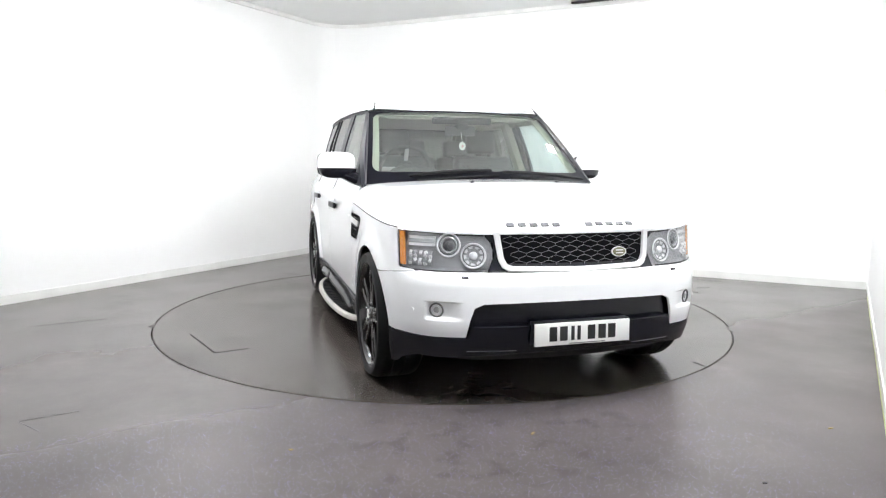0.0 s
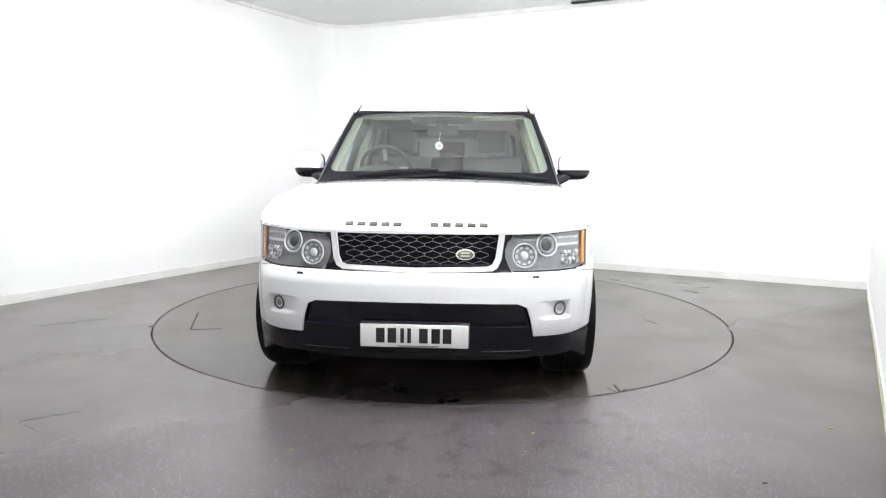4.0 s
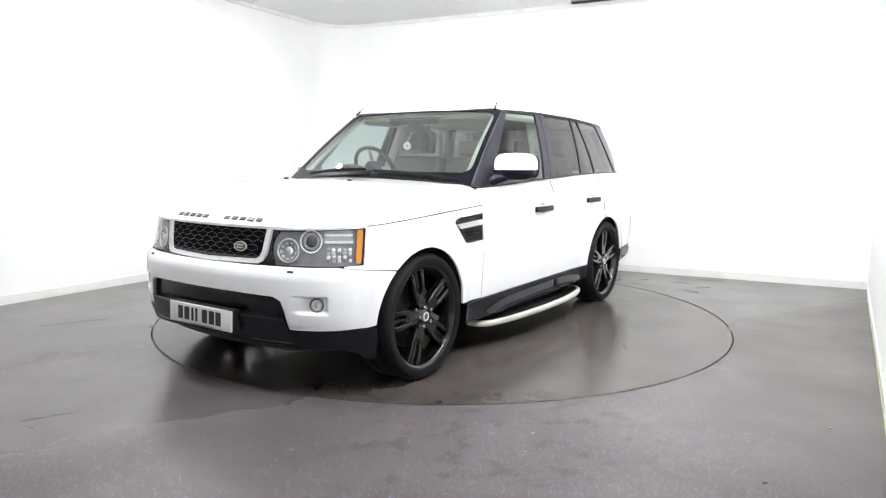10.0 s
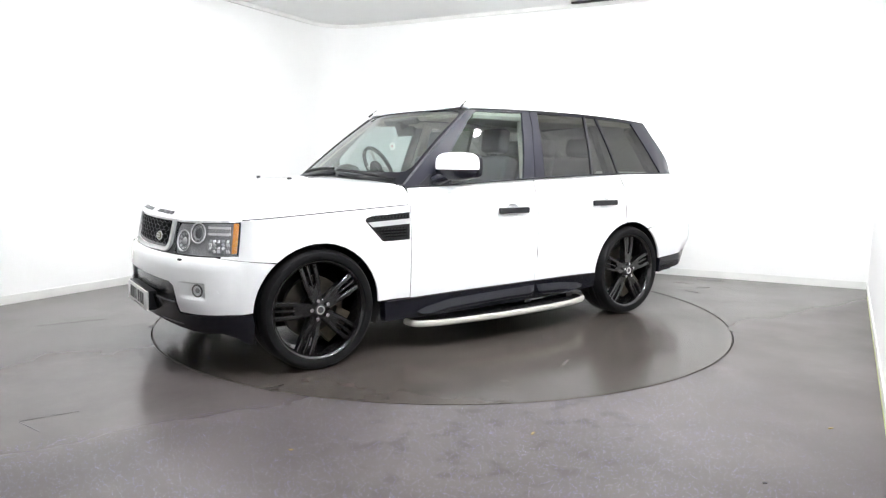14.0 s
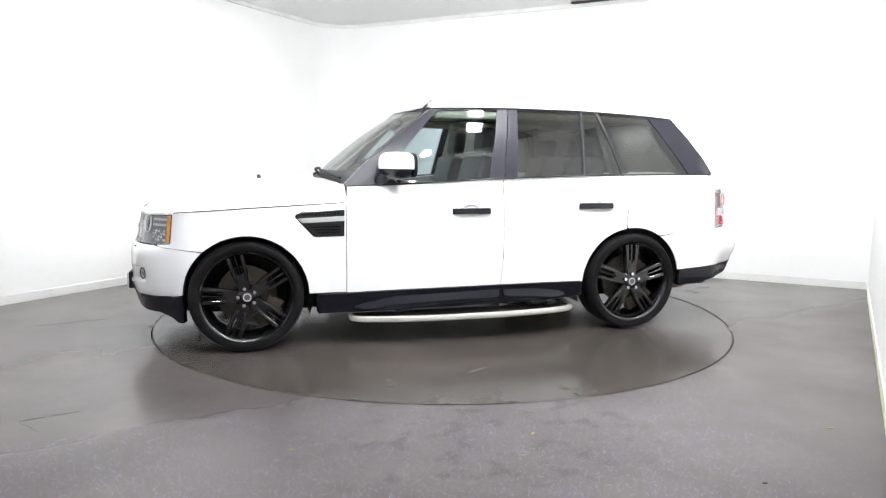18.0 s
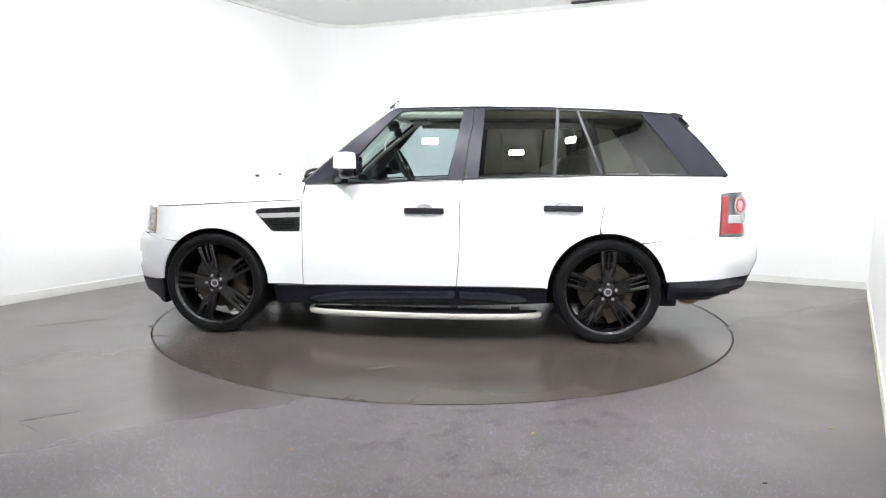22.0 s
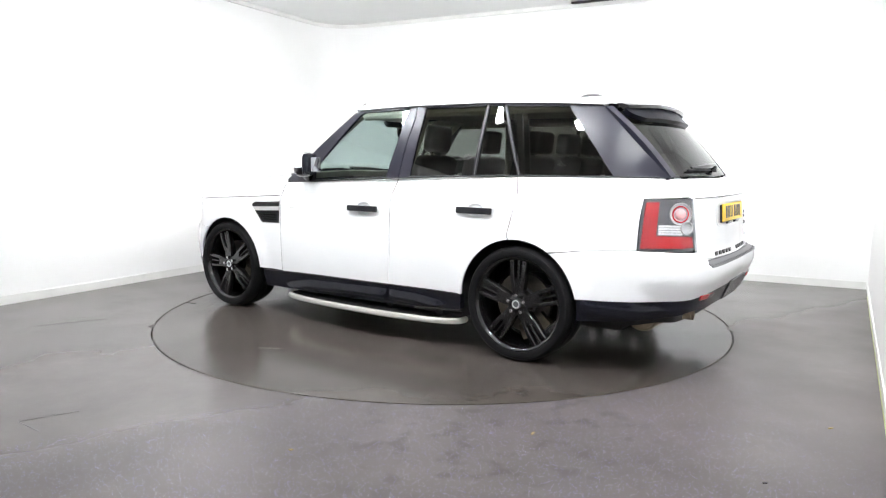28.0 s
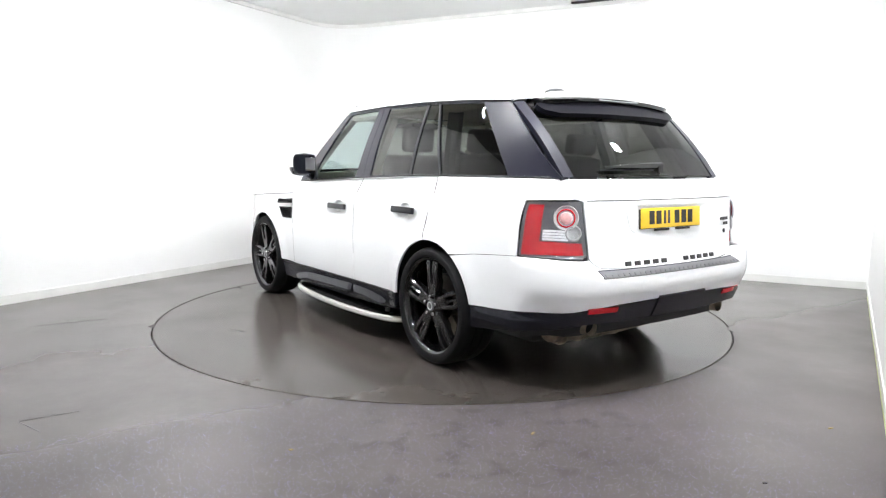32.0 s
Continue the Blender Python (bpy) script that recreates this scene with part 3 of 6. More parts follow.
def skin_frame(u, z, lift=0.0):
    """A pose on the surface: local z outward, local y up."""
    p = Vector(skin(u, z))
    du = Vector(skin(u + 1e-3, z)) - Vector(skin(u - 1e-3, z))
    dz = Vector(skin(u, z + 1e-3)) - Vector(skin(u, z - 1e-3))
    n = du.cross(dz).normalized()
    if n.dot(Vector((p.x * 0.3, p.y, 0))) < 0:
        n = -n
    yv = (dz - n * dz.dot(n)).normalized()
    xv = yv.cross(n)
    m = Matrix((xv, yv, n)).transposed().to_4x4()
    m.translation = p + n * lift
    return m


def belt(x):
    return float(np.interp(-x, [-0.95, -0.6, 0.17, 0.8, 1.14, 1.74, 2.1], [1.064, 1.076, 1.116, 1.140, 1.146, 1.150, 1.150]))


def house(x, z, s=1):
    """The side of the cabin over the waist line, leaning in."""
    yb = np.interp(-x, [-0.95, -0.5, 0.1, 0.8, 1.14, 1.5, 1.74, 1.9, 2.03, 2.1], [0.818, 0.840, 0.848, 0.845, 0.835, 0.82, 0.80, 0.755, 0.672, 0.60])
    yt = np.interp(-x, [-0.5, -0.3, 0.3, 0.97, 1.42, 1.61, 1.9], [0.675, 0.692, 0.706, 0.712, 0.70, 0.668, 0.60])
    t = (z - 1.12) / (1.59 - 1.12)
    return (x, s * (yb + (yt - yb) * t + 0.012 * math.sin(math.pi * min(1, max(0, t)))), z)



# ---------------------------------------------------------------- the car: body panels
def arch(hx, r, a0, a1, k=14, squash=1.0):
    """Points of a wheel arch as side (x, z), from angle a0 to a1 in degrees."""
    return [(hx + r * math.cos(radians(a0 + (a1 - a0) * i / k)), HUB_Z + r * squash * math.sin(radians(a0 + (a1 - a0) * i / k))) for i in range(k + 1)]


ARCH_F, ARCH_R = 0.392, 0.400
GAP = 0.0025


def flat(pts):
    """Side (x, z) points as way along the outline and height."""
    return [(US(x), z) for x, z in pts]


def both(poly):
    """The polygon and its mirror image on the car's right."""
    return ((1, poly), (-1, [(-u, z) for u, z in poly][::-1]))


bonnet_line = lambda x: float(np.interp(-x, [-2.2, -1.95, -1.5, -0.9], [0.887, 0.903, 0.930, 0.962]))
FRONT_DOOR_X, B_GAP = 0.915, -0.185


def build_body():
    # dark inner hull, seen only through the joints and under the arches
    lo, hi = 0.30, 1.05
    n = 120
    bm = bmesh.new()
    rows = []
    for z in (lo, 0.5, 0.66, 0.8, 0.9, hi):
        row = []
        for k in range(2 * n):
            u = -ARC + ARC * k / n
            p = Vector(skin(u, z))
            q = skin_frame(u, z, -0.05).translation
            if q.x > 0.85:
                q.z = min(q.z, 0.84)
                q.x = min(q.x, 2.14)
            for hx, r in ((HUB_F, 0.43), (HUB_R, 0.44)):
                if math.hypot(q.x - hx, z - HUB_Z) < r:
                    q.y = math.copysign(0.60, q.y)
            row.append(bm.verts.new(q))
        rows.append(row)
    for a, b in zip(rows, rows[1:]):
        for k in range(2 * n):
            bm.faces.new((a[k], a[(k + 1) % (2 * n)], b[(k + 1) % (2 * n)], b[k]))
    bm.faces.new(rows[0][::-1])
    bmesh.ops.recalc_face_normals(bm, faces=bm.faces[:])
    part("chassis", bm, M_DARK, car, smooth=False)
    part("underbody", box_bm(3.6, 1.2, 0.14, pose(0.05, 0, 0.27), 0.03), M_DARK, car)
    for hx, r, sweep in ((HUB_F, 0.42, 220), (HUB_R, 0.43, 196)):
        for s in (1, -1):
            bm = bmesh.new()
            prev = None
            for k in range(25):
                a = radians(-20 + sweep * k / 24)
                cur = [bm.verts.new((hx + rr * math.cos(a), s * y, HUB_Z + rr * math.sin(a))) for rr, y in ((r, 0.885), (r, 0.58), (0.05, 0.58))]
                if prev:
                    for i in range(2):
                        bm.faces.new((prev[i], prev[i + 1], cur[i + 1], cur[i]))
                prev = cur
            bmesh.ops.recalc_face_normals(bm, faces=bm.faces[:])
            part("wheel_housing", bm, M_DARK, car)

    # front wing
    wing_poly = flat([(1.990, bonnet_line(1.990) - 0.005), (1.85, bonnet_line(1.85) - 0.005), (1.7, bonnet_line(1.7) - 0.005), (1.5, bonnet_line(1.5) - 0.005), (1.3, bonnet_line(1.3) - 0.005), (1.1, bonnet_line(1.1) - 0.005),
                      (FRONT_DOOR_X + GAP, bonnet_line(0.92) - GAP), (FRONT_DOOR_X + GAP, 0.6), (FRONT_DOOR_X + GAP, 0.366)] + [(p, q) for p, q in arch(HUB_F, ARCH_F, 179, 49)] + [(1.86, 0.662), (1.955, 0.671), (2.005, 0.677), (2.06, 0.684), (2.10, 0.6895), (2.10, 0.696), (2.05, 0.6985), (2.008, 0.701), (1.998, 0.80)])
    # doors, quarter panels
    fdoor = flat([(FRONT_DOOR_X - GAP, 0.362)] + [(FRONT_DOOR_X - GAP, z) for z in (0.6, 0.8, 0.95)] + [(0.905, 1.0), (0.90, belt(0.9) - 0.006)]
                 + [(x, belt(x) - 0.006) for x in (0.6, 0.3, 0.0)] + [(-0.205 + GAP, belt(-0.2) - 0.006), (B_GAP + GAP, 1.0), (B_GAP + GAP, 0.6), (-0.165, 0.373)])
    rdoor = flat([(-0.170, 0.373), (B_GAP - GAP, 0.6), (B_GAP - GAP, 1.0), (-0.205 - GAP, belt(-0.2) - 0.006), (-0.5, belt(-0.5) - 0.006), (-0.8, belt(-0.8) - 0.006),
                  (-1.139, belt(-1.14) - 0.006), (-1.166, 1.03), (-1.155, 0.93), (-1.130, 0.80)] + arch(HUB_R, ARCH_R, 81, 2, 14))
    quarter = flat([(-1.144, belt(-1.14) - 0.006), (-1.5, belt(-1.5) - 0.006), (-1.8, belt(-1.8) - 0.006)]) + [(US(-2.0), 1.144), (UR(0.665, 1.144), 1.144), (UR(0.665, 1.045), 1.045)] \
        + flat([(-1.945, 1.036), (-1.930, 0.90), (-1.926, 0.748), (-1.75, 0.737), (-1.60, 0.724), (-1.47, 0.706)]) + flat(arch(HUB_R, ARCH_R, 122, 83, 10)) + flat([(-1.135, 0.80), (-1.160, 0.93), (-1.171, 1.03)])
    made = {}
    for s, poly in both(wing_poly):
        made["wing", s] = shell("front_wing", poly, skin, M_WHITE, car)
    fold = [(US(x), crease(x) + o) for x in np.arange(0.90, -1.96, -0.02) for o in (-0.012, -0.005, -0.0025, 0.0, 0.0025, 0.005, 0.012)]
    fold += [(US(hx + 0.075 * f * math.cos(a)), hz + 0.048 * f * math.sin(a)) for hx, hz in HANDLES for f in (0.2, 0.4, 0.55, 0.7, 0.82, 0.92, 1.0) for a in np.arange(0, 6.28, 0.262)]
    for s, poly in both(fdoor):
        made["fdoor", s] = shell("front_door", poly, skin, M_WHITE, car, extra=[(s * a, b) for a, b in fold])
    for s, poly in both(rdoor):
        made["rdoor", s] = shell("rear_door", poly, skin, M_WHITE, car, extra=[(s * a, b) for a, b in fold])
    for s, poly in both(quarter):
        made["quarter", s] = shell("rear_quarter", poly, skin, M_WHITE, car, extra=[(s * a, b) for a, b in fold])

    # front bumper: a white band over a wide dark opening
    half = [(UF(0.0), 0.688), (UF(0.30), 0.688), (UF(0.42), 0.690), (UF(0.50), 0.690), (UF(0.66), 0.690), (UF(0.80), 0.692), (US(2.10), 0.6860), (US(2.06), 0.6805), (US(2.0), 0.6730), (US(1.955), 0.6675), (US(1.865), 0.6580)] \
        + flat(arch(HUB_F, ARCH_F, 47.5, 3, 8)) + [(US(1.99), 0.375), (UF(0.80), 0.372), (UF(0.70), 0.371), (UF(0.585), 0.372), (UF(0.565), 0.46), (UF(0.545), 0.52), (UF(0.50), 0.540), (UF(0.25), 0.545), (UF(0.0), 0.546)]
    bump = half + [(-u, z) for u, z in half[::-1]][1:-1]
    scoop = [(sg * UF(y), z) for y in np.arange(0.575, 0.79, 0.011) for z in (0.440, 0.450, 0.459, 0.468, 0.478, 0.492, 0.507, 0.522, 0.535, 0.5415, 0.547, 0.5525, 0.560) for sg in (1, -1) if not (y < 0.595 and z < 0.56)]
    scoop += [(sg * UF(y), z) for y in np.arange(0.01, 0.84, 0.02) for z in (0.640, 0.655, 0.665, 0.674, 0.681) for sg in (1, -1)]
    made["fbump"] = shell("front_bumper", bump, skin, M_WHITE, car, extra=scoop, label="white front bumper over a dark intake")
    # dark lower apron
    half = [(UF(0.0), 0.428), (UF(0.25), 0.427), (UF(0.45), 0.426), (UF(0.558), 0.425), (UF(0.578), 0.366), (UF(0.70), 0.366), (UF(0.80), 0.367), (US(1.99), 0.370)] + [(US(1.945), 0.372), (US(1.935), 0.30), (US(1.945), 0.20), (US(1.985), 0.205), (US(2.02), 0.235)] \
        + [(UF(0.82), 0.265), (UF(0.7), 0.262), (UF(0.55), 0.272), (UF(0.3), 0.285), (UF(0.0), 0.285)]
    apron = half + [(-u, z) for u, z in half[::-1]][1:-1]
    made["apron"] = shell("front_apron", apron, skin, M_BLACKPLASTIC, made["fbump"], thick=0.05, lift=0.004, label="dark plastic lower apron")
    half = [(UF(0.0), 0.30), (UF(0.5), 0.30), (UF(0.76), 0.29), (UF(0.76), 0.215), (UF(0.5), 0.205), (UF(0.0), 0.205)]
    tray = half + [(-u, z) for u, z in half[::-1]][1:-1]
    shell("undertray", tray, skin, M_DARK, made["fbump"], lift=-0.07, thick=0.2)
    half = [(UF(0.0), 0.56), (UF(0.50), 0.555), (UF(0.60), 0.52), (UF(0.63), 0.36), (UF(0.0), 0.40)]
    ins = half + [(-u, z) for u, z in half[::-1]][1:-1]
    shell("intake", ins, skin, M_BLACKPLASTIC, made["fbump"], lift=-0.032, label="dark recessed lower intake")
    # rolled upper edge of the apron and thin bright lines at its foot
    part("apron_edge", tube_bm([skin_frame(UF(y), 0.424, -0.002).translation for y in np.linspace(-0.555, 0.555, 30)], 0.007, 8), M_BLACKPLASTIC, made["fbump"])
    for s in (1, -1):
        part("apron_line", tube_bm([skin_frame(UF(s * y), 0.299, 0.003).translation for y in np.linspace(0.33, 0.58, 10)], 0.0024, 6), M_STRIP, made["fbump"], "thin bright edge line")

    # rear bumper and dark apron
    half = [(ARC, 0.676), (UR(0.42, 0.69), 0.681), (UR(0.56, 0.70), 0.690), (UR(0.60, 0.72), 0.715), (UR(0.617, 0.74), 0.734), (US(-1.99), 0.740), (US(-1.92), 0.745), (US(-1.75), 0.7338), (US(-1.60), 0.7208), (US(-1.475), 0.702)] + flat(arch(HUB_R, ARCH_R, 124, 169, 12)) \
        + [(US(-1.75), 0.443), (US(-1.95), 0.457), (UR(0.75), 0.478), (UR(0.62), 0.492), (UR(0.45), 0.502), (ARC, 0.508)]
    rb = half + [(2 * ARC - u, z) for u, z in half[::-1]][1:-1]
    ledge = [(u, z) for u in np.linspace(US(-1.88), UR(0.60, 0.7), 34) for z in (0.700, 0.712, 0.7175, 0.7225, 0.7275, 0.733)] + [(u, z) for u in np.linspace(UR(0.595, 0.7), ARC, 24) for z in (0.640, 0.650, 0.656, 0.662, 0.667)]
    made["rbump"] = shell("rear_bumper", rb, skin, M_WHITE, car, label="white rear bumper", extra=ledge + [(2 * ARC - u, z) for u, z in ledge])
    half = [(ARC, 0.505), (UR(0.45), 0.499), (UR(0.62), 0.489), (UR(0.75), 0.475), (US(-1.95), 0.454), (US(-1.75), 0.440), (US(-1.60), 0.432), (US(-1.60), 0.313), (US(-1.75), 0.326), (US(-1.9), 0.345), (US(-2.0), 0.365), (UR(0.75), 0.398), (UR(0.60), 0.405), (UR(0.40), 0.400), (ARC, 0.395)]
    ra = half + [(2 * ARC - u, z) for u, z in half[::-1]][1:-1]
    made["rapron"] = shell("rear_apron", ra, lambda u, z: tuple(skin_frame(u, z, 0.003 + 0.016 * sstep(0.455, 0.415, z) * sstep(0.33, 0.375, z) * sstep(-1.60, -1.70, skin(u, z)[0]) * sstep(-2.2, -2.05, skin(u, z)[0])).translation), M_BLACKPLASTIC, made["rbump"], thick=0.04, step=0.025, label="dark plastic lower rear apron")

    # tailgate below the glass: a fold at lamp height
    half = [(ARC, 1.142), (UR(0.66, 1.142), 1.142), (UR(0.66, 1.04), 1.040), (UR(0.640, 1.03), 1.030), (UR(0.617, 0.74), 0.738), (UR(0.60, 0.72), 0.719), (UR(0.56, 0.70), 0.694), (UR(0.42, 0.69), 0.685), (ARC, 0.680)]
    tg = half + [(2 * ARC - u, z) for u, z in half[::-1]][1:-1]
    made["gate"] = shell("tailgate", tg, skin, M_WHITE, car, label="white tailgate with a folded edge at lamp height")
    return made


BODY = build_body()


def build_bonnet():
    # boundary: bonnet line round the nose; the rear edge under the windscreen
    us = [US(x) for x in np.linspace(0.915, 2.05, 22)] + [UF(y) for y in np.linspace(0.80, 0.0, 16)]
    zl = lambda u: bonnet_line(skin(u, 0.9)[0])
    left = [(skin(u, zl(u))[0], skin(u, zl(u))[1], zl(u)) for u in us]
    soft = left + [(x, -y, z) for x, y, z in left[::-1][1:]]
    ln = np.array([(p[0], p[1]) for p in soft])
    lz = np.array([p[2] for p in soft])
    rear = [(0.918, -0.82), (0.955, -0.70), (1.03, -0.4), (1.06, 0.0), (1.03, 0.4), (0.955, 0.70), (0.918, 0.82)]
    crown = lambda x: float(np.interp(x, [0.9, 1.1, 1.45, 1.8, 2.0, 2.12, 2.2, 2.27], [1.112, 1.118, 1.110, 1.078, 1.035, 0.990, 0.950, 0.905]))

    def top(x, y):
        a, c = ln[:-1], ln[1:]
        e = c - a
        q = np.clip(((x - a[:, 0]) * e[:, 0] + (y - a[:, 1]) * e[:, 1]) / (e ** 2).sum(1), 0, 1)
        dd = np.hypot(a[:, 0] + q * e[:, 0] - x, a[:, 1] + q * e[:, 1] - y)
        k = int(np.argmin(dd))
        d = float(dd[k])
        base = float(lz[k] + q[k] * (lz[k + 1] - lz[k]))
        base = lerp(base, 0.93, sstep(0.1, 0.5, d))
        r = 0.15
        g = math.sqrt(max(0, 1 - (1 - min(1, d / r)) ** 2))
        c = crown(x) - 0.030 * (abs(y) / 0.8) ** 2
        return (x, y, base + max(0.004, c - base) * g)

    rings = []
    mid = Vector((1.5, 0))
    for f in (0.006, 0.015, 0.03, 0.05, 0.075, 0.105, 0.14):
        for i in range(1, len(soft) - 1):
            d = Vector((soft[i + 1][0] - soft[i - 1][0], soft[i + 1][1] - soft[i - 1][1])).normalized()
            nrm = Vector((-d.y, d.x))
            p = Vector(soft[i][:2])
            if nrm.dot(mid - p) < 0:
                nrm = -nrm
            rings.append(tuple(p + nrm * f))
    poly = [(p[0], p[1]) for p in soft] + rear
    return shell("bonnet", poly, top, M_WHITE, car, step=0.06, extra=rings, label="white clamshell bonnet"), top


BONNET, bonnet_top = build_bonnet()
for side in (1, -1):
    seal = [skin_frame(side * US(x), bonnet_line(x) - 0.002, 0.0).translation for x in np.linspace(0.93, 1.985, 24)]
    part("bonnet_seal", tube_bm(seal, 0.0034, 6), M_TRIM, car)
    for owner, line in (("fdoor", [(FRONT_DOOR_X, z) for z in np.linspace(0.37, 1.0, 14)]), ("rdoor", [(B_GAP, z) for z in np.linspace(0.42, 1.0, 14)] + [(-0.203, belt(-0.2) - 0.01)]),
                        ("quarter", [(-1.142, belt(-1.14) - 0.01), (-1.1685, 1.03), (-1.1575, 0.93), (-1.1325, 0.80), (-1.128, 0.770)])):
        pts = [skin_frame(side * US(x), z, -0.0025).translation for x, z in line]
        part("door_seal", tube_bm(pts, 0.0028, 6), M_TRIM, BODY[owner, side])


# ---------------------------------------------------------------- the car: cabin, roof and glass
def screen(s, v):
    """The windscreen's surface: s from -1 to 1 across, v from the cowl to the roof."""
    q = 1 - s * s
    b = Vector((0.912 + 0.135 * q, 0.826 * s, 1.078 + 0.022 * q))
    t = Vector((0.295 + 0.095 * q, 0.688 * s, 1.592 + 0.014 * q))
    p = b.lerp(t, v)
    p += Vector((0.6, 0, 0.75)).normalized() * 0.03 * math.sin(math.pi * v) * (0.4 + 0.6 * q)
    return tuple(p)


def rear_screen(s, v):
    q = 1 - s * s
    yb, yt = house(-2.03, 1.152)[1], house(-1.625, 1.565)[1]
    b = Vector((-2.03 - 0.075 * q, yb * s, 1.150))
    t = Vector((-1.625 - 0.09 * q, yt * s, 1.565 + 0.035 * q))
    p = b.lerp(t, v) + Vector((-0.7, 0, 0.7)) * 0.018 * math.sin(math.pi * v)
    return tuple(p)


ROOF_EDGE = [(0.33, 1.597), (0.0, 1.606), (-0.3, 1.610), (-0.8, 1.606), (-1.2, 1.592), (-1.5, 1.575), (-1.63, 1.566)]


def roof_edge(x):
    return float(np.interp(-x, [-p[0] for p in ROOF_EDGE], [p[1] for p in ROOF_EDGE]))


def build_cabin():
    # roof
    def half_width(x):
        return house(x, roof_edge(x))[1] + 0.004

    front = [screen(s, 1.0) for s in np.linspace(-1, 1, 17)]
    back = [rear_screen(s, 1.0) for s in np.linspace(1, -1, 17)]
    xs = np.linspace(0.27, -1.6, 20)
    left = [(x, half_width(x)) for x in xs]
    poly = [(p[0] - 0.004, p[1]) for p in front] + left + [(p[0] + 0.004, p[1]) for p in back] + [(x, -y) for x, y in left[::-1]]

    def top(x, y):
        w = half_width(x)
        d = max(0.0, w - abs(y))
        g = math.sqrt(max(0, 1 - (1 - min(1, d / 0.09)) ** 2))
        e = roof_edge(x) + 0.002
        c = np.interp(-x, [-0.40, -0.34, -0.27, -0.15, 0.0, 0.4, 0.9, 1.3, 1.6, 1.74], [0.005, 0.028, 0.042, 0.051, 0.055, 0.056, 0.053, 0.047, 0.036, 0.030])
        return (x, y, e + c * (0.82 * g + 0.18 * (1 - (y / w) ** 2)))

    ext = [(x, y) for x in np.arange(0.15, 0.40, 0.02) for y in np.arange(-0.60, 0.61, 0.05)]
    ext += [(x, sg * (half_width(x) - f)) for x in np.linspace(0.25, -1.58, 60) for f in (0.005, 0.012, 0.024, 0.04, 0.06, 0.09) for sg in (1, -1)]
    roof = shell("roof", poly, top, M_WHITE, car, step=0.08, extra=ext, label="white roof")

    # windscreen: pane, dark border, cream lining behind the border
    S = 0.952
    pane = [(-S, 0.135), (-0.5, 0.115), (0, 0.110), (0.5, 0.115), (S, 0.135), (S - 0.004, 0.978), (0, 0.984), (-S + 0.004, 0.978)]
    pane = rounded(pane, 0.11, 6)
    ws = shell("windscreen", [(s, v) for s, v in pane], screen, G_SCREEN, car, step=0.12, thick=0.001, label="clear green-tinted windscreen")
    outer = [(-1, 0.0), (1, 0.0), (1, 1.0), (-1, 1.0)]

    def ring(name, outer, inner, fn, mat, parent, lift, thick, step):
        o = dense(outer, step)
        i = dense(inner, step)
        n, k = len(o), len(i)
        pts = [Vector(p) for p in o + i]
        vs, _, fs, *_ = delaunay_2d_cdt(pts, [(a, (a + 1) % n) for a in range(n)] + [(n + a, n + (a + 1) % k) for a in range(k)], [], 1, 1e-7)
        bm = bmesh.new()
        bv = [bm.verts.new(fn(v.x, v.y)) for v in vs]
        for f in fs:
            c = sum((vs[q] for q in f), Vector((0, 0))) / len(f)
            if not inside(np.array([c.x]), np.array([c.y]), inner)[0]:
                bm.faces.new([bv[q] for q in f])
        bmesh.ops.recalc_face_normals(bm, faces=bm.faces[:])
        tot = sum((f.normal.dot(Vector((f.calc_center_median().x * 0.25, f.calc_center_median().y, f.calc_center_median().z - 0.6))) for f in bm.faces))
        if tot < 0:
            bmesh.ops.reverse_faces(bm, faces=bm.faces[:])
        bm.normal_update()
        for v in bm.verts:
            v.co += v.normal * lift
        ex = bmesh.ops.extrude_face_region(bm, geom=bm.faces[:])
        bm.normal_update()
        for v in [g for g in ex["geom"] if isinstance(g, bmesh.types.BMVert)]:
            v.co += v.normal * thick
        bmesh.ops.recalc_face_normals(bm, faces=bm.faces[:])
        return part(name, bm, mat, parent, angle=30)

    ring("windscreen_border", outer, pane, screen, M_FRIT, car, -0.006, 0.008, 0.06)
    lining = rounded([(-S + 0.050, 0.14), (S - 0.050, 0.14), (S - 0.055, 0.988), (-S + 0.055, 0.988)], 0.02)
    outer2 = [(-0.985, 0.05), (0.985, 0.05), (0.985, 1.0), (-0.985, 1.0)]
    ring("pillar_lining", outer2, lining, screen, M_CREAM, car, -0.045, 0.01, 0.08)

    # rear screen
    rp = rounded([(-0.985, 0.012), (0.985, 0.012), (0.985, 0.96), (-0.985, 0.96)], 0.03)
    shell("rear_screen", rp, rear_screen, G_REAR, car, step=0.12, thick=0.002, label="dark tinted rear screen, deepened for a dark reflection")

    # side windows and pillars
    def side(poly):
        return [(1, poly, lambda a, b: house(a, b, 1)), (-1, poly, lambda a, b: house(a, b, -1))]

    t = lambda x: roof_edge(x) - 0.012
    b = lambda x: belt(x) + 0.006
    w_front = [(0.70, b(0.70)), (0.655, 1.140), (0.560, 1.245), (0.440, 1.380), (0.325, 1.508), (0.262, 1.570), (0.225, t(0.225) - 0.003), (0.16, t(0.16)), (-0.195, t(-0.2)), (-0.15, 1.36), (-0.098, b(-0.1))]
    w_rear = [(-0.306, b(-0.3)), (-0.325, 1.36), (-0.345, t(-0.345)), (-0.838, t(-0.838)), (-0.826, 1.36), (-0.814, b(-0.8))]
    w_q1 = [(-0.836, b(-0.84)), (-0.856, t(-0.856)), (-0.971, t(-0.971)), (-1.060, 1.36), (-1.139, b(-1.14))]
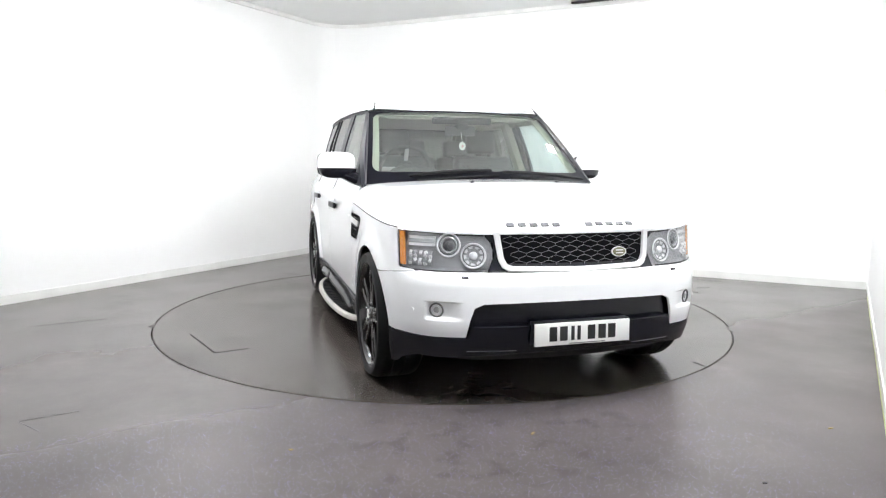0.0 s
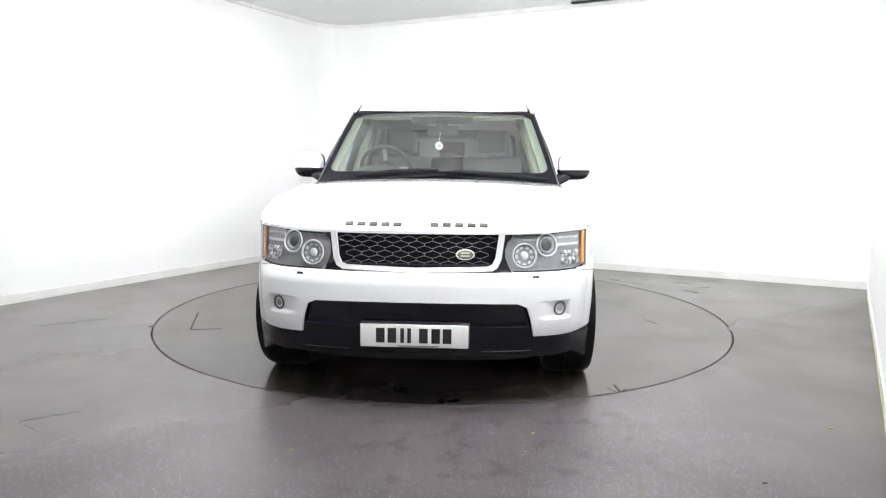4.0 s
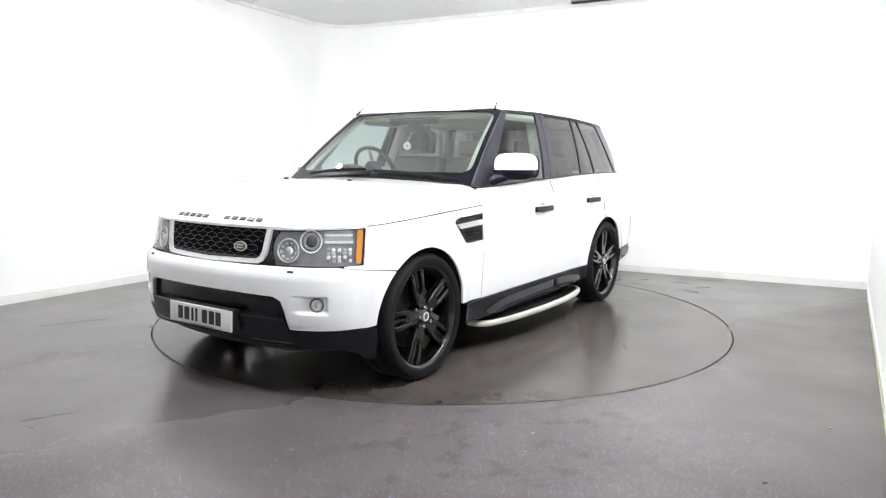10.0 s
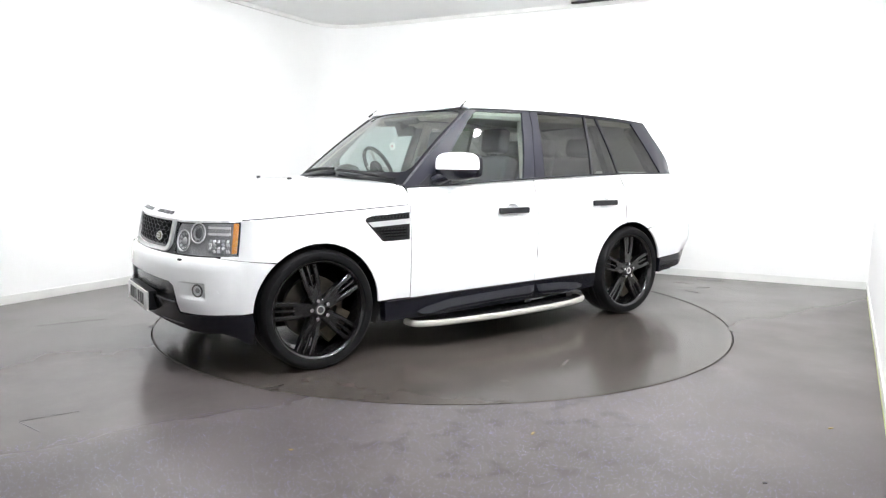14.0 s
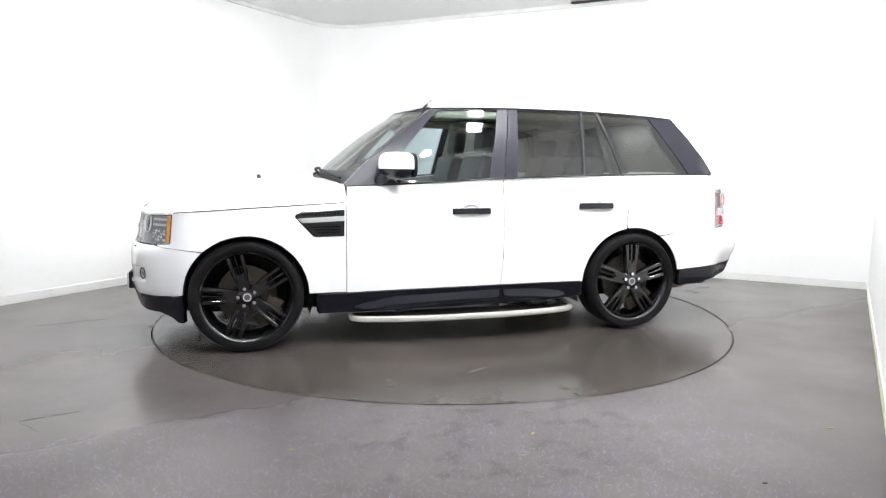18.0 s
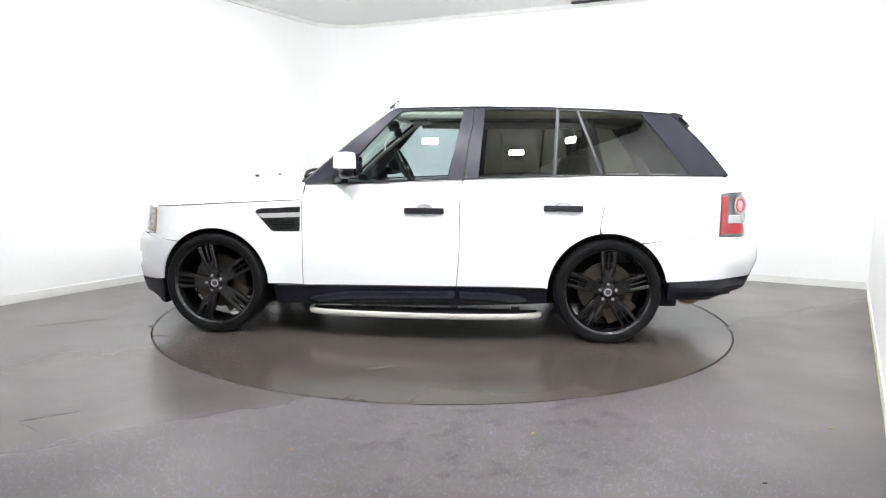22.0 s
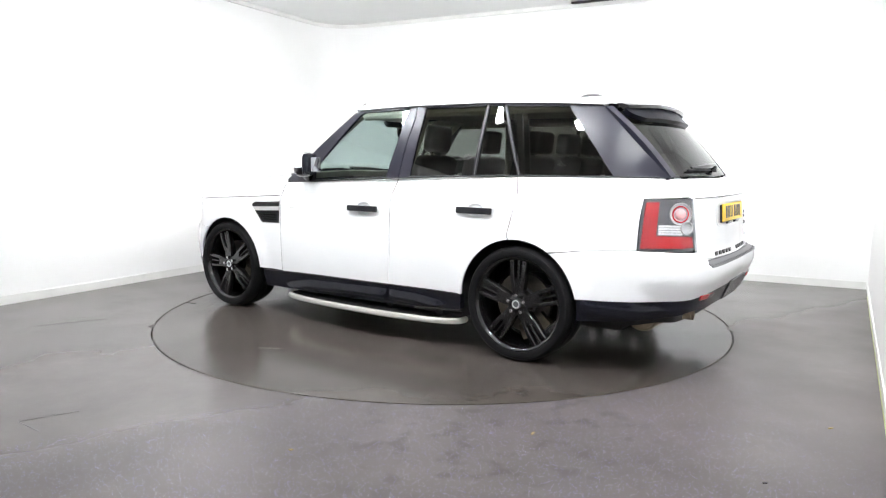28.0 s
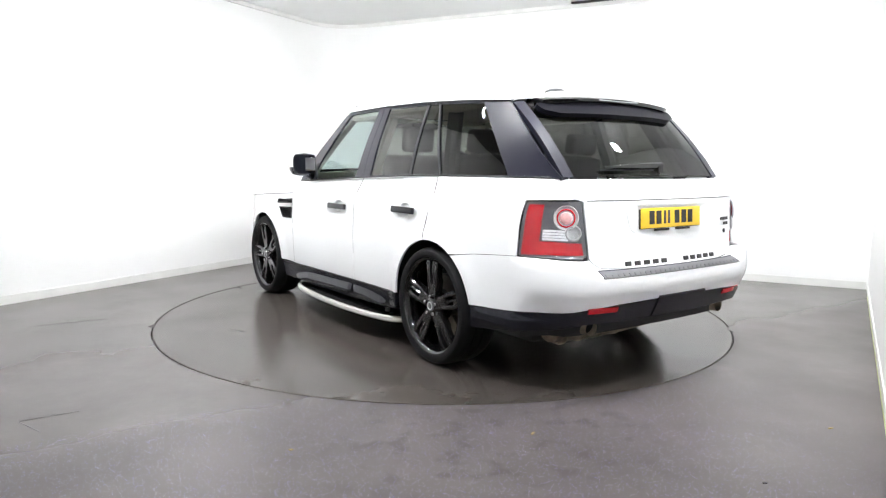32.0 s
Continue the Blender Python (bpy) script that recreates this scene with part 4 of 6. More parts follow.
    w_q2 = [(-1.156, b(-1.156)), (-1.076, 1.36), (-0.988, t(-0.988)), (-1.20, t(-1.2)), (-1.415, t(-1.415)), (-1.58, 1.36), (-1.743, b(-1.74))]
    panes = (("front_window", w_front, G_FRONT, "fdoor", "lightly tinted side window"), ("rear_window", w_rear, G_DARK, "rdoor", "dark tinted side window"),
             ("quarter_window", w_q1, G_DARK, "rdoor", "dark tinted small pane"), ("rear_side_window", w_q2, G_DARK, "quarter", "dark tinted rear side window"))
    for name, poly, mat, owner, label in panes:
        for s, pl, fn in side(poly):
            shell(name, pl, fn, mat, BODY[owner, s], step=0.10, thick=0.001, lift=-0.006, label=label)
    # pillars
    a_pillar = [(0.905, belt(0.905) - 0.002)] + [(p[0], p[2]) for p in [screen(0.995, v) for v in (0.0, 0.15, 0.3, 0.45, 0.6, 0.75, 0.9, 1.0)]] \
        + [(0.24, roof_edge(0.24)), (0.0, roof_edge(0.0)), (-0.266, roof_edge(-0.266)), (-0.262, 1.5), (-0.235, 1.36), (-0.205, b(-0.2))] + w_front[::-1][0:1] + w_front[::-1][1:] + [(0.70, belt(0.70) - 0.002)]
    b_pillar = [(-0.211, b(-0.21) - 0.008), (-0.241, 1.36), (-0.268, 1.5), (-0.272, roof_edge(-0.272)), (-0.6, roof_edge(-0.6)), (-0.834, roof_edge(-0.834)), (-0.834, t(-0.834)), (-0.6, t(-0.6)), (-0.345, t(-0.345)), (-0.325, 1.36), (-0.306, b(-0.306) - 0.008)]
    d_pillar = [(-1.743, b(-1.743) - 0.008), (-1.58, 1.36), (-1.415, t(-1.415)), (-1.2, t(-1.2)), (-0.992, t(-0.992)), (-0.992, roof_edge(-0.992)), (-1.2, roof_edge(-1.2)), (-1.5, roof_edge(-1.5)), (-1.615, roof_edge(-1.615)),
                (-1.72, 1.466), (-1.826, 1.36), (-1.93, 1.255), (-2.028, 1.148)]
    div1 = [(-0.812, b(-0.8) - 0.006), (-0.824, 1.36), (-0.836, t(-0.836)), (-0.836, roof_edge(-0.836)), (-0.992, roof_edge(-0.99)), (-0.992, t(-0.99)), (-0.858, t(-0.858)), (-0.838, b(-0.84) - 0.006)]
    div2 = [(-1.137, b(-1.13) - 0.006), (-1.058, 1.36), (-0.969, t(-0.969)), (-0.990, t(-0.990)), (-1.078, 1.36), (-1.158, b(-1.16) - 0.006)]
    for name, poly, mat, owner, label in (("window_frame", a_pillar, M_PILLAR, "fdoor", "dark film-covered window frame"), ("window_frame", b_pillar, M_PILLAR, "rdoor", "dark film-covered door pillar"),
                                          ("rear_pillar", d_pillar, M_PILLAR, "quarter", "broad dark rear pillar"), ("window_divider", div1, M_TRIM, "rdoor", ""), ("window_divider", div2, M_TRIM, "quarter", "")):
        for s, pl, fn in side(poly):
            shell(name, pl, fn, mat, BODY[owner, s], step=0.08, thick=0.02, label=label)
    # bright thin strips on the window edges, dark strip along the waist
    for s in (1, -1):
        line = [Vector(house(x, belt(x), s)) + Vector((0, 0.006 * s, 0)) for x in np.linspace(0.9, -1.98, 24)]
        part("waist_strip", tube_bm(line, 0.007, 6), M_TRIM, car)
        line = [Vector(house(x, roof_edge(x), s)) + Vector((0, 0.004 * s, 0.002)) for x in np.linspace(0.28, -1.62, 24)]
        part("gutter_strip", tube_bm(line, 0.006, 6), M_TRIM, car)
        part("bright_strip", tube_bm([Vector(house(a, z, s)) + Vector((0, 0.001 * s, 0)) for a, z in ((-0.826, b(-0.82)), (-0.838, 1.36), (-0.848, t(-0.85)))], 0.0042, 6), M_STRIP, BODY["rdoor", s])
        part("bright_strip", tube_bm([Vector(house(a, z, s)) + Vector((0, 0.001 * s, 0)) for a, z in ((-1.146, b(-1.14)), (-1.067, 1.36), (-0.979, t(-0.98)))], 0.0034, 6), M_STRIP, BODY["quarter", s])
        # a grey tube stands in for the highlight along the pillar gap
        part("pillar_highlight", tube_bm([Vector(screen(0.992 * s, v)) + Vector((0.004, 0.006 * s, 0.002)) for v in np.linspace(0.0, 0.98, 12)], 0.005, 6), M_STRIP, car)
        # roof bar
        line = [(x, s * (house(x, 1.6)[1] - 0.055), top(x, house(x, 1.6)[1] - 0.055)[2] + h) for x, h in ((0.30, 0.002), (0.24, 0.008), (0.1, 0.010), (-0.5, 0.012), (-1.1, 0.012), (-1.35, 0.009), (-1.45, 0.0))]
        part("roof_bar", tube_bm(line, 0.013, 8), M_WHITE, car)
        tip = [(0.335, s * 0.652, 1.604), (0.30, s * 0.640, 1.634), (0.272, s * 0.632, 1.658)]
        part("roof_bar_tip", tube_bm(tip, [0.008, 0.006, 0.004], 8), M_TRIM, car)
    # spoiler over the rear screen
    bm = bmesh.new()
    rows = []
    for k in range(21):
        sgn = -1 + 2 * k / 20
        y = 0.545 * sgn
        q = 1 - sgn * sgn
        x0 = -1.60 - 0.06 * q
        x1 = -1.735 - 0.075 * q ** 0.5
        z0, z1 = 1.592 + 0.030 * q, 1.572 + 0.026 * q
        rows.append([bm.verts.new(v) for v in ((x0, y, z0), (lerp(x0, x1, 0.6), y, lerp(z0, z1, 0.45) + 0.004), (x1, y, z1), (x1 + 0.012, y, z1 - 0.020), (x0 + 0.01, y, z0 - 0.055))])
    for a, c in zip(rows, rows[1:]):
        for i in range(5):
            bm.faces.new((a[i], a[(i + 1) % 5], c[(i + 1) % 5], c[i]))
    bm.faces.new(rows[0])
    bm.faces.new(rows[-1][::-1])
    bmesh.ops.recalc_face_normals(bm, faces=bm.faces[:])
    sp = part("spoiler", bm, M_GLOSSBLACK, car, "gloss black roof spoiler")
    under = rounded([(-0.84, 0.80), (-0.70, 0.735), (0.0, 0.72), (0.70, 0.735), (0.84, 0.80), (0.86, 0.90), (-0.86, 0.90)], 0.04)
    shell("spoiler_underside", under, rear_screen, M_FRIT, sp, step=0.08, lift=0.030, thick=0.032, label="black spoiler foot on the glass")
    for s in (1, -1):
        band = [(0.905 * s, 0.004), (1.0 * s, 0.004), (1.0 * s, 0.985), (0.905 * s, 0.985)]
        shell("screen_edge", band, rear_screen, M_PILLAR, car, step=0.06, lift=0.004, thick=0.035, label="dark film-covered edge beside the rear screen")
    part("brake_light", box_bm(0.012, 0.34, 0.012, pose(-1.80, 0.0, 1.592), 0.003), M_CLEARLENS, sp, "clear high brake light")
    fin = part("aerial_fin", dome_bm(1, 1, pose(-1.26, 0.0, 1.636) @ Matrix.Diagonal((0.12, 0.055, 0.066, 1))), M_WHITE, car, "white aerial pod with a dark top")
    part("fin_top", dome_bm(1, 1, pose(-1.26, 0.0, 1.688) @ Matrix.Diagonal((0.080, 0.042, 0.022, 1))), M_STRIP, fin)
    return top


roof_top = build_cabin()


# ---------------------------------------------------------------- the car: wheels
def wheel_parts():
    """A wheel in its own space: the axle along y, the outside towards +y."""
    barrel = lathe_bm([(0.293, 0.0), (0.296, -0.004), (0.296, -0.018), (0.282, -0.022), (0.276, -0.05), (0.262, -0.20), (0.280, -0.22), (0.280, -0.235), (0.258, -0.22), (0.254, -0.19),
                       (0.266, -0.05), (0.274, -0.018), (0.284, -0.004)], 72, True)
    w = part("wheel", barrel, M_WHEEL, None, "gloss black five-spoke alloy wheel with a low tyre")
    tyre = lathe_bm([(0.290, -0.012), (0.300, 0.004), (0.322, 0.012), (0.340, 0.008), (0.352, -0.008), (0.3605, -0.03), (0.362, -0.06), (0.362, -0.075), (0.354, -0.077), (0.354, -0.085), (0.362, -0.087),
                     (0.362, -0.14), (0.354, -0.142), (0.354, -0.150), (0.362, -0.152), (0.362, -0.19), (0.3605, -0.215), (0.35, -0.24), (0.32, -0.258), (0.285, -0.24)], 96)
    for v in tyre.verts:                             # a little lower than its first profile
        r = math.hypot(v.co.x, v.co.z)
        k = (0.290 + (r - 0.290) * 0.972) / r
        v.co.x, v.co.z = v.co.x * k, v.co.z * k
    tread = part("tyre", tyre, M_RUBBER, w, "low black tyre")
    blocks = []
    for k in range(64):
        a = 2 * math.pi * k / 64
        for y, skew in ((-0.056, 0.35), (-0.112, -0.35), (-0.168, 0.35)):
            blocks.append(box_bm(0.016, 0.046, 0.006, Matrix.Rotation(a, 4, "Y") @ pose(0.0, y, 0.3572) @ pose(0, 0, 0, 0, 0, math.degrees(skew)), 0.0015, 1))
    tagged(part("tyre_tread", join_bm(*blocks), M_RUBBER, tread, "blocky black tread"), kind="stuff")
    part("brake_disc", lathe_bm([(0.06, -0.105), (0.185, -0.105), (0.188, -0.108), (0.188, -0.132), (0.06, -0.132)], 48), M_STEEL, w, "bright steel brake disc")
    part("brake_drum", lathe_bm([(0.0, -0.085), (0.085, -0.085), (0.095, -0.105)], 32), M_DARK, w)
    cal = prism_bm([(0.11, -0.09), (0.205, -0.11), (0.225, 0.0), (0.205, 0.11), (0.11, 0.09), (0.14, 0.0)], 0.07, pose(0, -0.07, 0, 90) @ pose(0, 0, 0, 0, 0, 200), 0.01)
    part("brake_caliper", cal, M_CALIPER, w, "dusty brown brake caliper")
    hub = lathe_bm([(0.0, -0.012), (0.036, -0.012), (0.062, -0.020), (0.075, -0.036), (0.082, -0.060), (0.080, -0.09), (0.0, -0.09)], 40)
    part("hub", hub, M_GLOSSBLACK, w)
    cap = lathe_bm([(0.0, -0.003), (0.018, -0.003), (0.020, -0.005), (0.026, -0.005), (0.030, -0.008), (0.031, -0.014)], 32)
    part("hub_cap", cap, M_STRIP, w, "dull grey hub cap")
    part("cap_ring", torus_bm(0.0225, 0.0035, 28, 6, pose(0, -0.003, 0, 90)), M_SILVER, w, "silver ring")
    spokes = []
    for k in range(5):
        turn = Matrix.Rotation(radians(90 + 72 * k), 4, "Y")
        bars = []
        # three bars side by side, the middle one lower, that close up to a foot at the hub
        for off, width, y0, y1 in ((-0.038, 0.028, -0.012, -0.008), (0.0, 0.020, -0.022, -0.018), (0.038, 0.028, -0.012, -0.008)):
            bm = bmesh.new()
            pts = []
            for r, o, hw, y in ((0.055, off * 0.45, width * 0.55, y0 - 0.012), (0.10, off * 0.62, width * 0.52, y0 - 0.006), (0.15, off * 0.95, width * 0.5, y0 - 0.004), (0.22, off * 1.06, width * 0.5, y1 - 0.004), (0.272, off * 1.12, width * 0.5, y1 - 0.008)):
                pts.append((r, o, hw, y))
            rings = []
            for r, o, hw, y in pts:
                d = 0.045
                rings.append([bm.verts.new(v) for v in ((r, y - d, o - hw), (r, y - 0.006, o - hw), (r, y, o - hw + 0.006), (r, y, o + hw - 0.006), (r, y - 0.006, o + hw), (r, y - d, o + hw))])
            for a, c in zip(rings, rings[1:]):
                for i in range(6):
                    bm.faces.new((a[i], a[(i + 1) % 6], c[(i + 1) % 6], c[i]))
            bm.faces.new(rings[0])
            bm.faces.new(rings[-1][::-1])
            bmesh.ops.recalc_face_normals(bm, faces=bm.faces[:])
            bars.append(bm)
        foot = prism_bm([(0.04, -0.034), (0.11, -0.042), (0.160, -0.050), (0.168, -0.040), (0.158, -0.016), (0.140, 0.0), (0.158, 0.016), (0.168, 0.040), (0.160, 0.050), (0.11, 0.042), (0.04, 0.034)], 0.05, Matrix(((1, 0, 0, 0), (0, 0, 1, -0.068), (0, 1, 0, 0), (0, 0, 0, 1))), 0.006)
        bmesh.ops.recalc_face_normals(foot, faces=foot.faces[:])
        bm = join_bm(*bars, foot)
        for sgn in (-1, 1):
            bolt = cyl_bm(0.006, 0.006, 10, pose(0.255, -0.011, 0.043 * sgn, 90))
            bm = join_bm(bm, bolt)
        bm.transform(turn)
        part("spoke", bm, M_WHEEL, w, angle=25)
        a = radians(90 + 72 * k + 36)
        nut = cyl_bm(0.012, 0.034, 6, pose(0.056 * math.cos(a), -0.014, 0.056 * math.sin(a), 90), 0.003)
        part("wheel_nut", nut, M_CHROME, w, "chrome wheel nut")
    return w


WHEEL = wheel_parts()
WHEEL.parent = car
AXLE_Z, AXLE_Y = 0.360, 0.935
WHEEL.matrix_basis = pose(HUB_F, AXLE_Y, AXLE_Z, 0, -21, 0)
copy_thing(WHEEL, pose(HUB_R - 0.008, AXLE_Y, AXLE_Z, 0, -36, 0))
copy_thing(WHEEL, pose(HUB_F, -AXLE_Y, AXLE_Z, 0, 25, 180))
copy_thing(WHEEL, pose(HUB_R - 0.008, -AXLE_Y, AXLE_Z, 0, 50, 180))


# ---------------------------------------------------------------- the car: nose
MAIN_Y, MAIN_Z, DIP_Y, DIP_Z = 0.551, 0.771, 0.678, 0.821


def build_nose():
    # dark panel behind lamps and grille
    half = [(UF(0.0), 0.900), (UF(0.62), 0.900), (US(2.06), 0.895), (US(2.06), 0.70), (UF(0.62), 0.684), (UF(0.0), 0.672)]
    back = half + [(-u, z) for u, z in half[::-1]][1:-1]
    shell("nose_panel", back, skin, M_BLACKPLASTIC, car, lift=-0.030, thick=0.02)
    half = [(UF(0.0), 0.884), (UF(0.49), 0.884), (UF(0.485), 0.86), (UF(0.450), 0.83), (UF(0.445), 0.77), (UF(0.465), 0.715), (UF(0.47), 0.694), (UF(0.40), 0.682), (UF(0.0), 0.670)]
    sur = half + [(-u, z) for u, z in half[::-1]][1:-1]
    shell("grille_surround", sur, skin, M_BLACKPLASTIC, car, lift=-0.012, label="dark plastic grille surround")
    # the white U-shaped frame
    outer = [(-0.448, 0.882), (-0.425, 0.75), (-0.405, 0.712), (-0.375, 0.697), (0.0, 0.688), (0.375, 0.697), (0.405, 0.712), (0.425, 0.75), (0.448, 0.882)]
    inner = [(0.418, 0.882), (0.398, 0.76), (0.382, 0.730), (0.355, 0.719), (0.0, 0.711), (-0.355, 0.719), (-0.382, 0.730), (-0.398, 0.76), (-0.418, 0.882)]
    grille = shell("grille_frame", [(UF(y), z) for y, z in outer + inner], skin, M_GRILLE, car, step=0.03, lift=0.004, thick=0.03, label="silver-white U-shaped grille frame")
    shell("grille_back", [(UF(y), z) for y, z in inner], skin, M_VOID, grille, step=0.06, lift=-0.011, thick=0.002, label="black void behind the mesh")
    # honeycomb bars
    bars = []
    rows, cell = 7, 0.080
    z0, z1 = 0.716, 0.882
    dz = (z1 - z0) / rows

    def width_at(z):
        return float(np.interp(z, [0.711, 0.719, 0.73, 0.76, 0.882], [0.30, 0.352, 0.378, 0.394, 0.414]))

    def bar(y0, za, y1, zb):
        a, b = skin_frame(UF(y0), za, -0.004), skin_frame(UF(y1), zb, -0.004)
        d = b.translation - a.translation
        t = tube_bm([a.translation, b.translation], 0.0011, 4)
        bars.append(t)

    for r in range(rows + 1):
        z = z0 + r * dz
        n = int(0.9 / (cell / 2)) + 2
        for k in range(-n // 2, n // 2):
            ya, yb = k * cell / 2, (k + 1) * cell / 2
            up = (k + r) % 2
            za, zb = z + (0.0062 if up else -0.0062), z + (-0.0062 if up else 0.0062)
            if abs(ya) < width_at(z) and abs(yb) < width_at(z) and min(za, zb) > 0.712 and max(za, zb) < 0.884:
                bar(ya, za, yb, zb)
        if r < rows:
            for k in range(-n // 2, n // 2):
                if (k + r) % 2 and abs(k * cell / 2) < width_at(z + dz / 2):
                    bar(k * cell / 2, z + 0.0062, k * cell / 2, z + dz - 0.0062)
    part("grille_mesh", join_bm(*bars), M_SILVER_DARK, grille, "grey honeycomb grille mesh", angle=60)
    m = skin_frame(UF(0.245), 0.776, 0.004)
    badge = dome_bm(1, 1, m @ Matrix.Diagonal((0.042, 0.024, 0.006, 1)))
    b = part("badge", badge, M_GOLD, grille, "small oval dull green-gold badge")
    part("badge_rim", torus_bm(1, 0.10, 40, 8, m @ Matrix.Diagonal((0.042, 0.024, 0.03, 1))), M_SILVER, b, "silver rim")
    for dz in (0.007, -0.007):
        part("badge_bar", box_bm(0.045, 0.006, 0.003, m @ pose(0, dz, 0.006), 0.001, 1), M_SILVER, b)
    # headlamps
    for s in (1, -1):
        def P(pts):
            q = [(s * u, z) for u, z in pts]
            return q if s > 0 else q[::-1]
        out = [(US(1.994), 0.890), (US(2.04), 0.888), (UF(0.80), 0.885), (UF(0.65), 0.880), (UF(0.495), 0.875), (UF(0.49), 0.862), (UF(0.466), 0.838), (UF(0.452), 0.80), (UF(0.452), 0.755), (UF(0.468), 0.717), (UF(0.482), 0.698),
               (UF(0.66), 0.699), (UF(0.78), 0.701), (US(2.05), 0.703), (US(2.012), 0.706)]
        lamp = shell("headlamp", P(out), skin, M_LAMPHOUSE, car, step=0.03, lift=-0.022, thick=0.03, label="clear headlamp with round lenses and an amber edge")
        shell("lamp_cover", P(out), skin, G_LAMP, lamp, step=0.05, lift=-0.001, thick=0.001, label="clear lamp cover")
        brow = [(US(2.00), 0.887), (UF(0.80), 0.8825), (UF(0.65), 0.8775), (UF(0.497), 0.873), (UF(0.495), 0.864), (UF(0.65), 0.8690), (UF(0.80), 0.877), (US(2.00), 0.881)]
        shell("lamp_brow", P(brow), skin, M_TRIM, lamp, step=0.03, lift=-0.010, thick=0.010, label="dark upper edge")
        amber = [(US(2.001), 0.881), (US(2.030), 0.880), (US(2.046), 0.714), (US(2.019), 0.715)]
        shell("indicator_lens", P(amber), skin, M_ORANGE, lamp, step=0.03, lift=-0.004, thick=0.01, label="amber edge lens")
        edge = [(US(1.9945), 0.888), (US(2.000), 0.888), (US(2.018), 0.708), (US(2.0125), 0.708)]
        shell("lamp_seal", P(edge), skin, M_TRIM, lamp, step=0.03, lift=-0.002, thick=0.012)
        for (y, z, r, nm) in ((MAIN_Y, MAIN_Z, 0.060, "main_beam"), (DIP_Y, DIP_Z, 0.056, "dipped_beam")):
            m = skin_frame(s * UF(y), z, -0.024)
            part(nm, bowl_bm(r, 0.018, m @ pose(0, 0, 0.016)), M_CLEARWHITE if nm == "main_beam" else M_LAMPHOUSE, lamp, "round chrome reflector" if nm == "main_beam" else "grey round projector")
            part("bezel", torus_bm(r, 0.0045, 40, 8, m @ pose(0, 0, 0.012)), M_CLEARWHITE, lamp, "bright ring")
            part("bezel", torus_bm(r - 0.009, 0.0028, 36, 6, m @ pose(0, 0, 0.009)), M_LAMPDARK, lamp, "dark ring")
            if nm == "main_beam":
                part("lens", dome_bm(r * 0.36, 0.014, m @ pose(0, 0, 0.002)), M_CLEARWHITE, lamp)
                for k in range(9):
                    q = m @ pose(0, 0, 0.007, 0, 0, 40 * k + 7) @ pose(0.036, 0, 0, 0, -20, 0)
                    part("reflector_rib", box_bm(0.024, 0.011, 0.002, q, 0.001, 1), M_CLEARLENS if k % 2 else M_LAMPHOUSE, lamp)
            else:
                part("bezel", torus_bm(r - 0.018, 0.006, 36, 8, m @ pose(0, 0, 0.008)), M_CLEARLENS, lamp, "bright inner ring")
                part("lens", dome_bm(r * 0.52, 0.014, m @ pose(0, 0, 0.002)), M_LAMPDARK, lamp)
        foot = [skin_frame(s * u, 0.697, -0.004).translation for u in np.linspace(UF(0.485), US(2.015), 26)]
        part("lamp_seal", tube_bm(foot, 0.0035, 6), M_TRIM, lamp)
        # fluted side reflectors
        for k in range(4):
            z = 0.872 - 0.0175 * k
            q = [(UF(0.752), z + 0.007), (US(2.052), z + 0.007), (US(2.055), z - 0.007), (UF(0.754), z - 0.007)]
            shell("reflector", P(q), skin, M_CLEARWHITE if k % 2 else M_CLEARLENS, lamp, step=0.03, lift=-0.014, thick=0.006)
        for k in range(5):
            u = lerp(UF(0.760), US(2.055), (k + 0.5) / 5)
            for j in range(4):
                m = skin_frame(s * u, 0.725 + 0.0185 * j, -0.014) @ pose(0, 0, 0, 22 * (-1) ** j, 18 * (-1) ** (k + j), 25 * (k % 2))
                part("reflector", box_bm(0.0185, 0.0185, 0.005, m, 0.002, 1), M_CLEARWHITE if (k * 2 + j) % 3 else M_LAMPHOUSE, lamp)
        # fog lamp in the bumper
        m = skin_frame(s * UF(0.722), 0.505, 0.0)
        fog = part("fog_lamp", bowl_bm(0.032, 0.024, m @ pose(0, 0, 0.004)), M_LAMPDARK, car, "small round fog lamp in a grey ring")
        part("bezel", torus_bm(0.033, 0.0045, 28, 8, m @ pose(0, 0, 0.002)), M_GREYTRIM, fog)
        part("lens", dome_bm(0.022, 0.008, m @ pose(0, 0, -0.006)), M_CLEARLENS, fog)
        m = skin_frame(s * UF(0.592), 0.668, 0.002)
        part("washer_jet", box_bm(0.034, 0.012, 0.008, m, 0.003), M_TRIM, car)
        p = bonnet_top(1.457, 0.28 * s)
        part("screen_jet", box_bm(0.028, 0.018, 0.016, pose(p[0], p[1], p[2] + 0.005), 0.005), M_TRIM, BONNET)
        m = skin_frame(s * UF(0.815), 0.50, 0.001)
        part("parking_sensor", cyl_bm(0.010, 0.003, 16, m, 0.001), M_WHITE, car)
    # brand letters on the bonnet, as plain bars
    for g0, g1 in ((-0.372, -0.068), (0.055, 0.358)):
        for k in range(5):
            y = g0 + (g1 - g0) * (k + 0.5) / 5 - 0.0
            xx = np.linspace(2.0, 2.33, 120)
            zz = np.array([bonnet_top(x, y)[2] for x in xx])
            x = float(xx[int(np.argmin(abs(zz - 0.916)))])
            p = Vector(bonnet_top(x, y))
            dx = Vector(bonnet_top(x - 0.01, y)) - p
            dy = Vector(bonnet_top(x, y + 0.01)) - p
            dx.normalize()
            dy = (dy - dx * dy.dot(dx)).normalized()
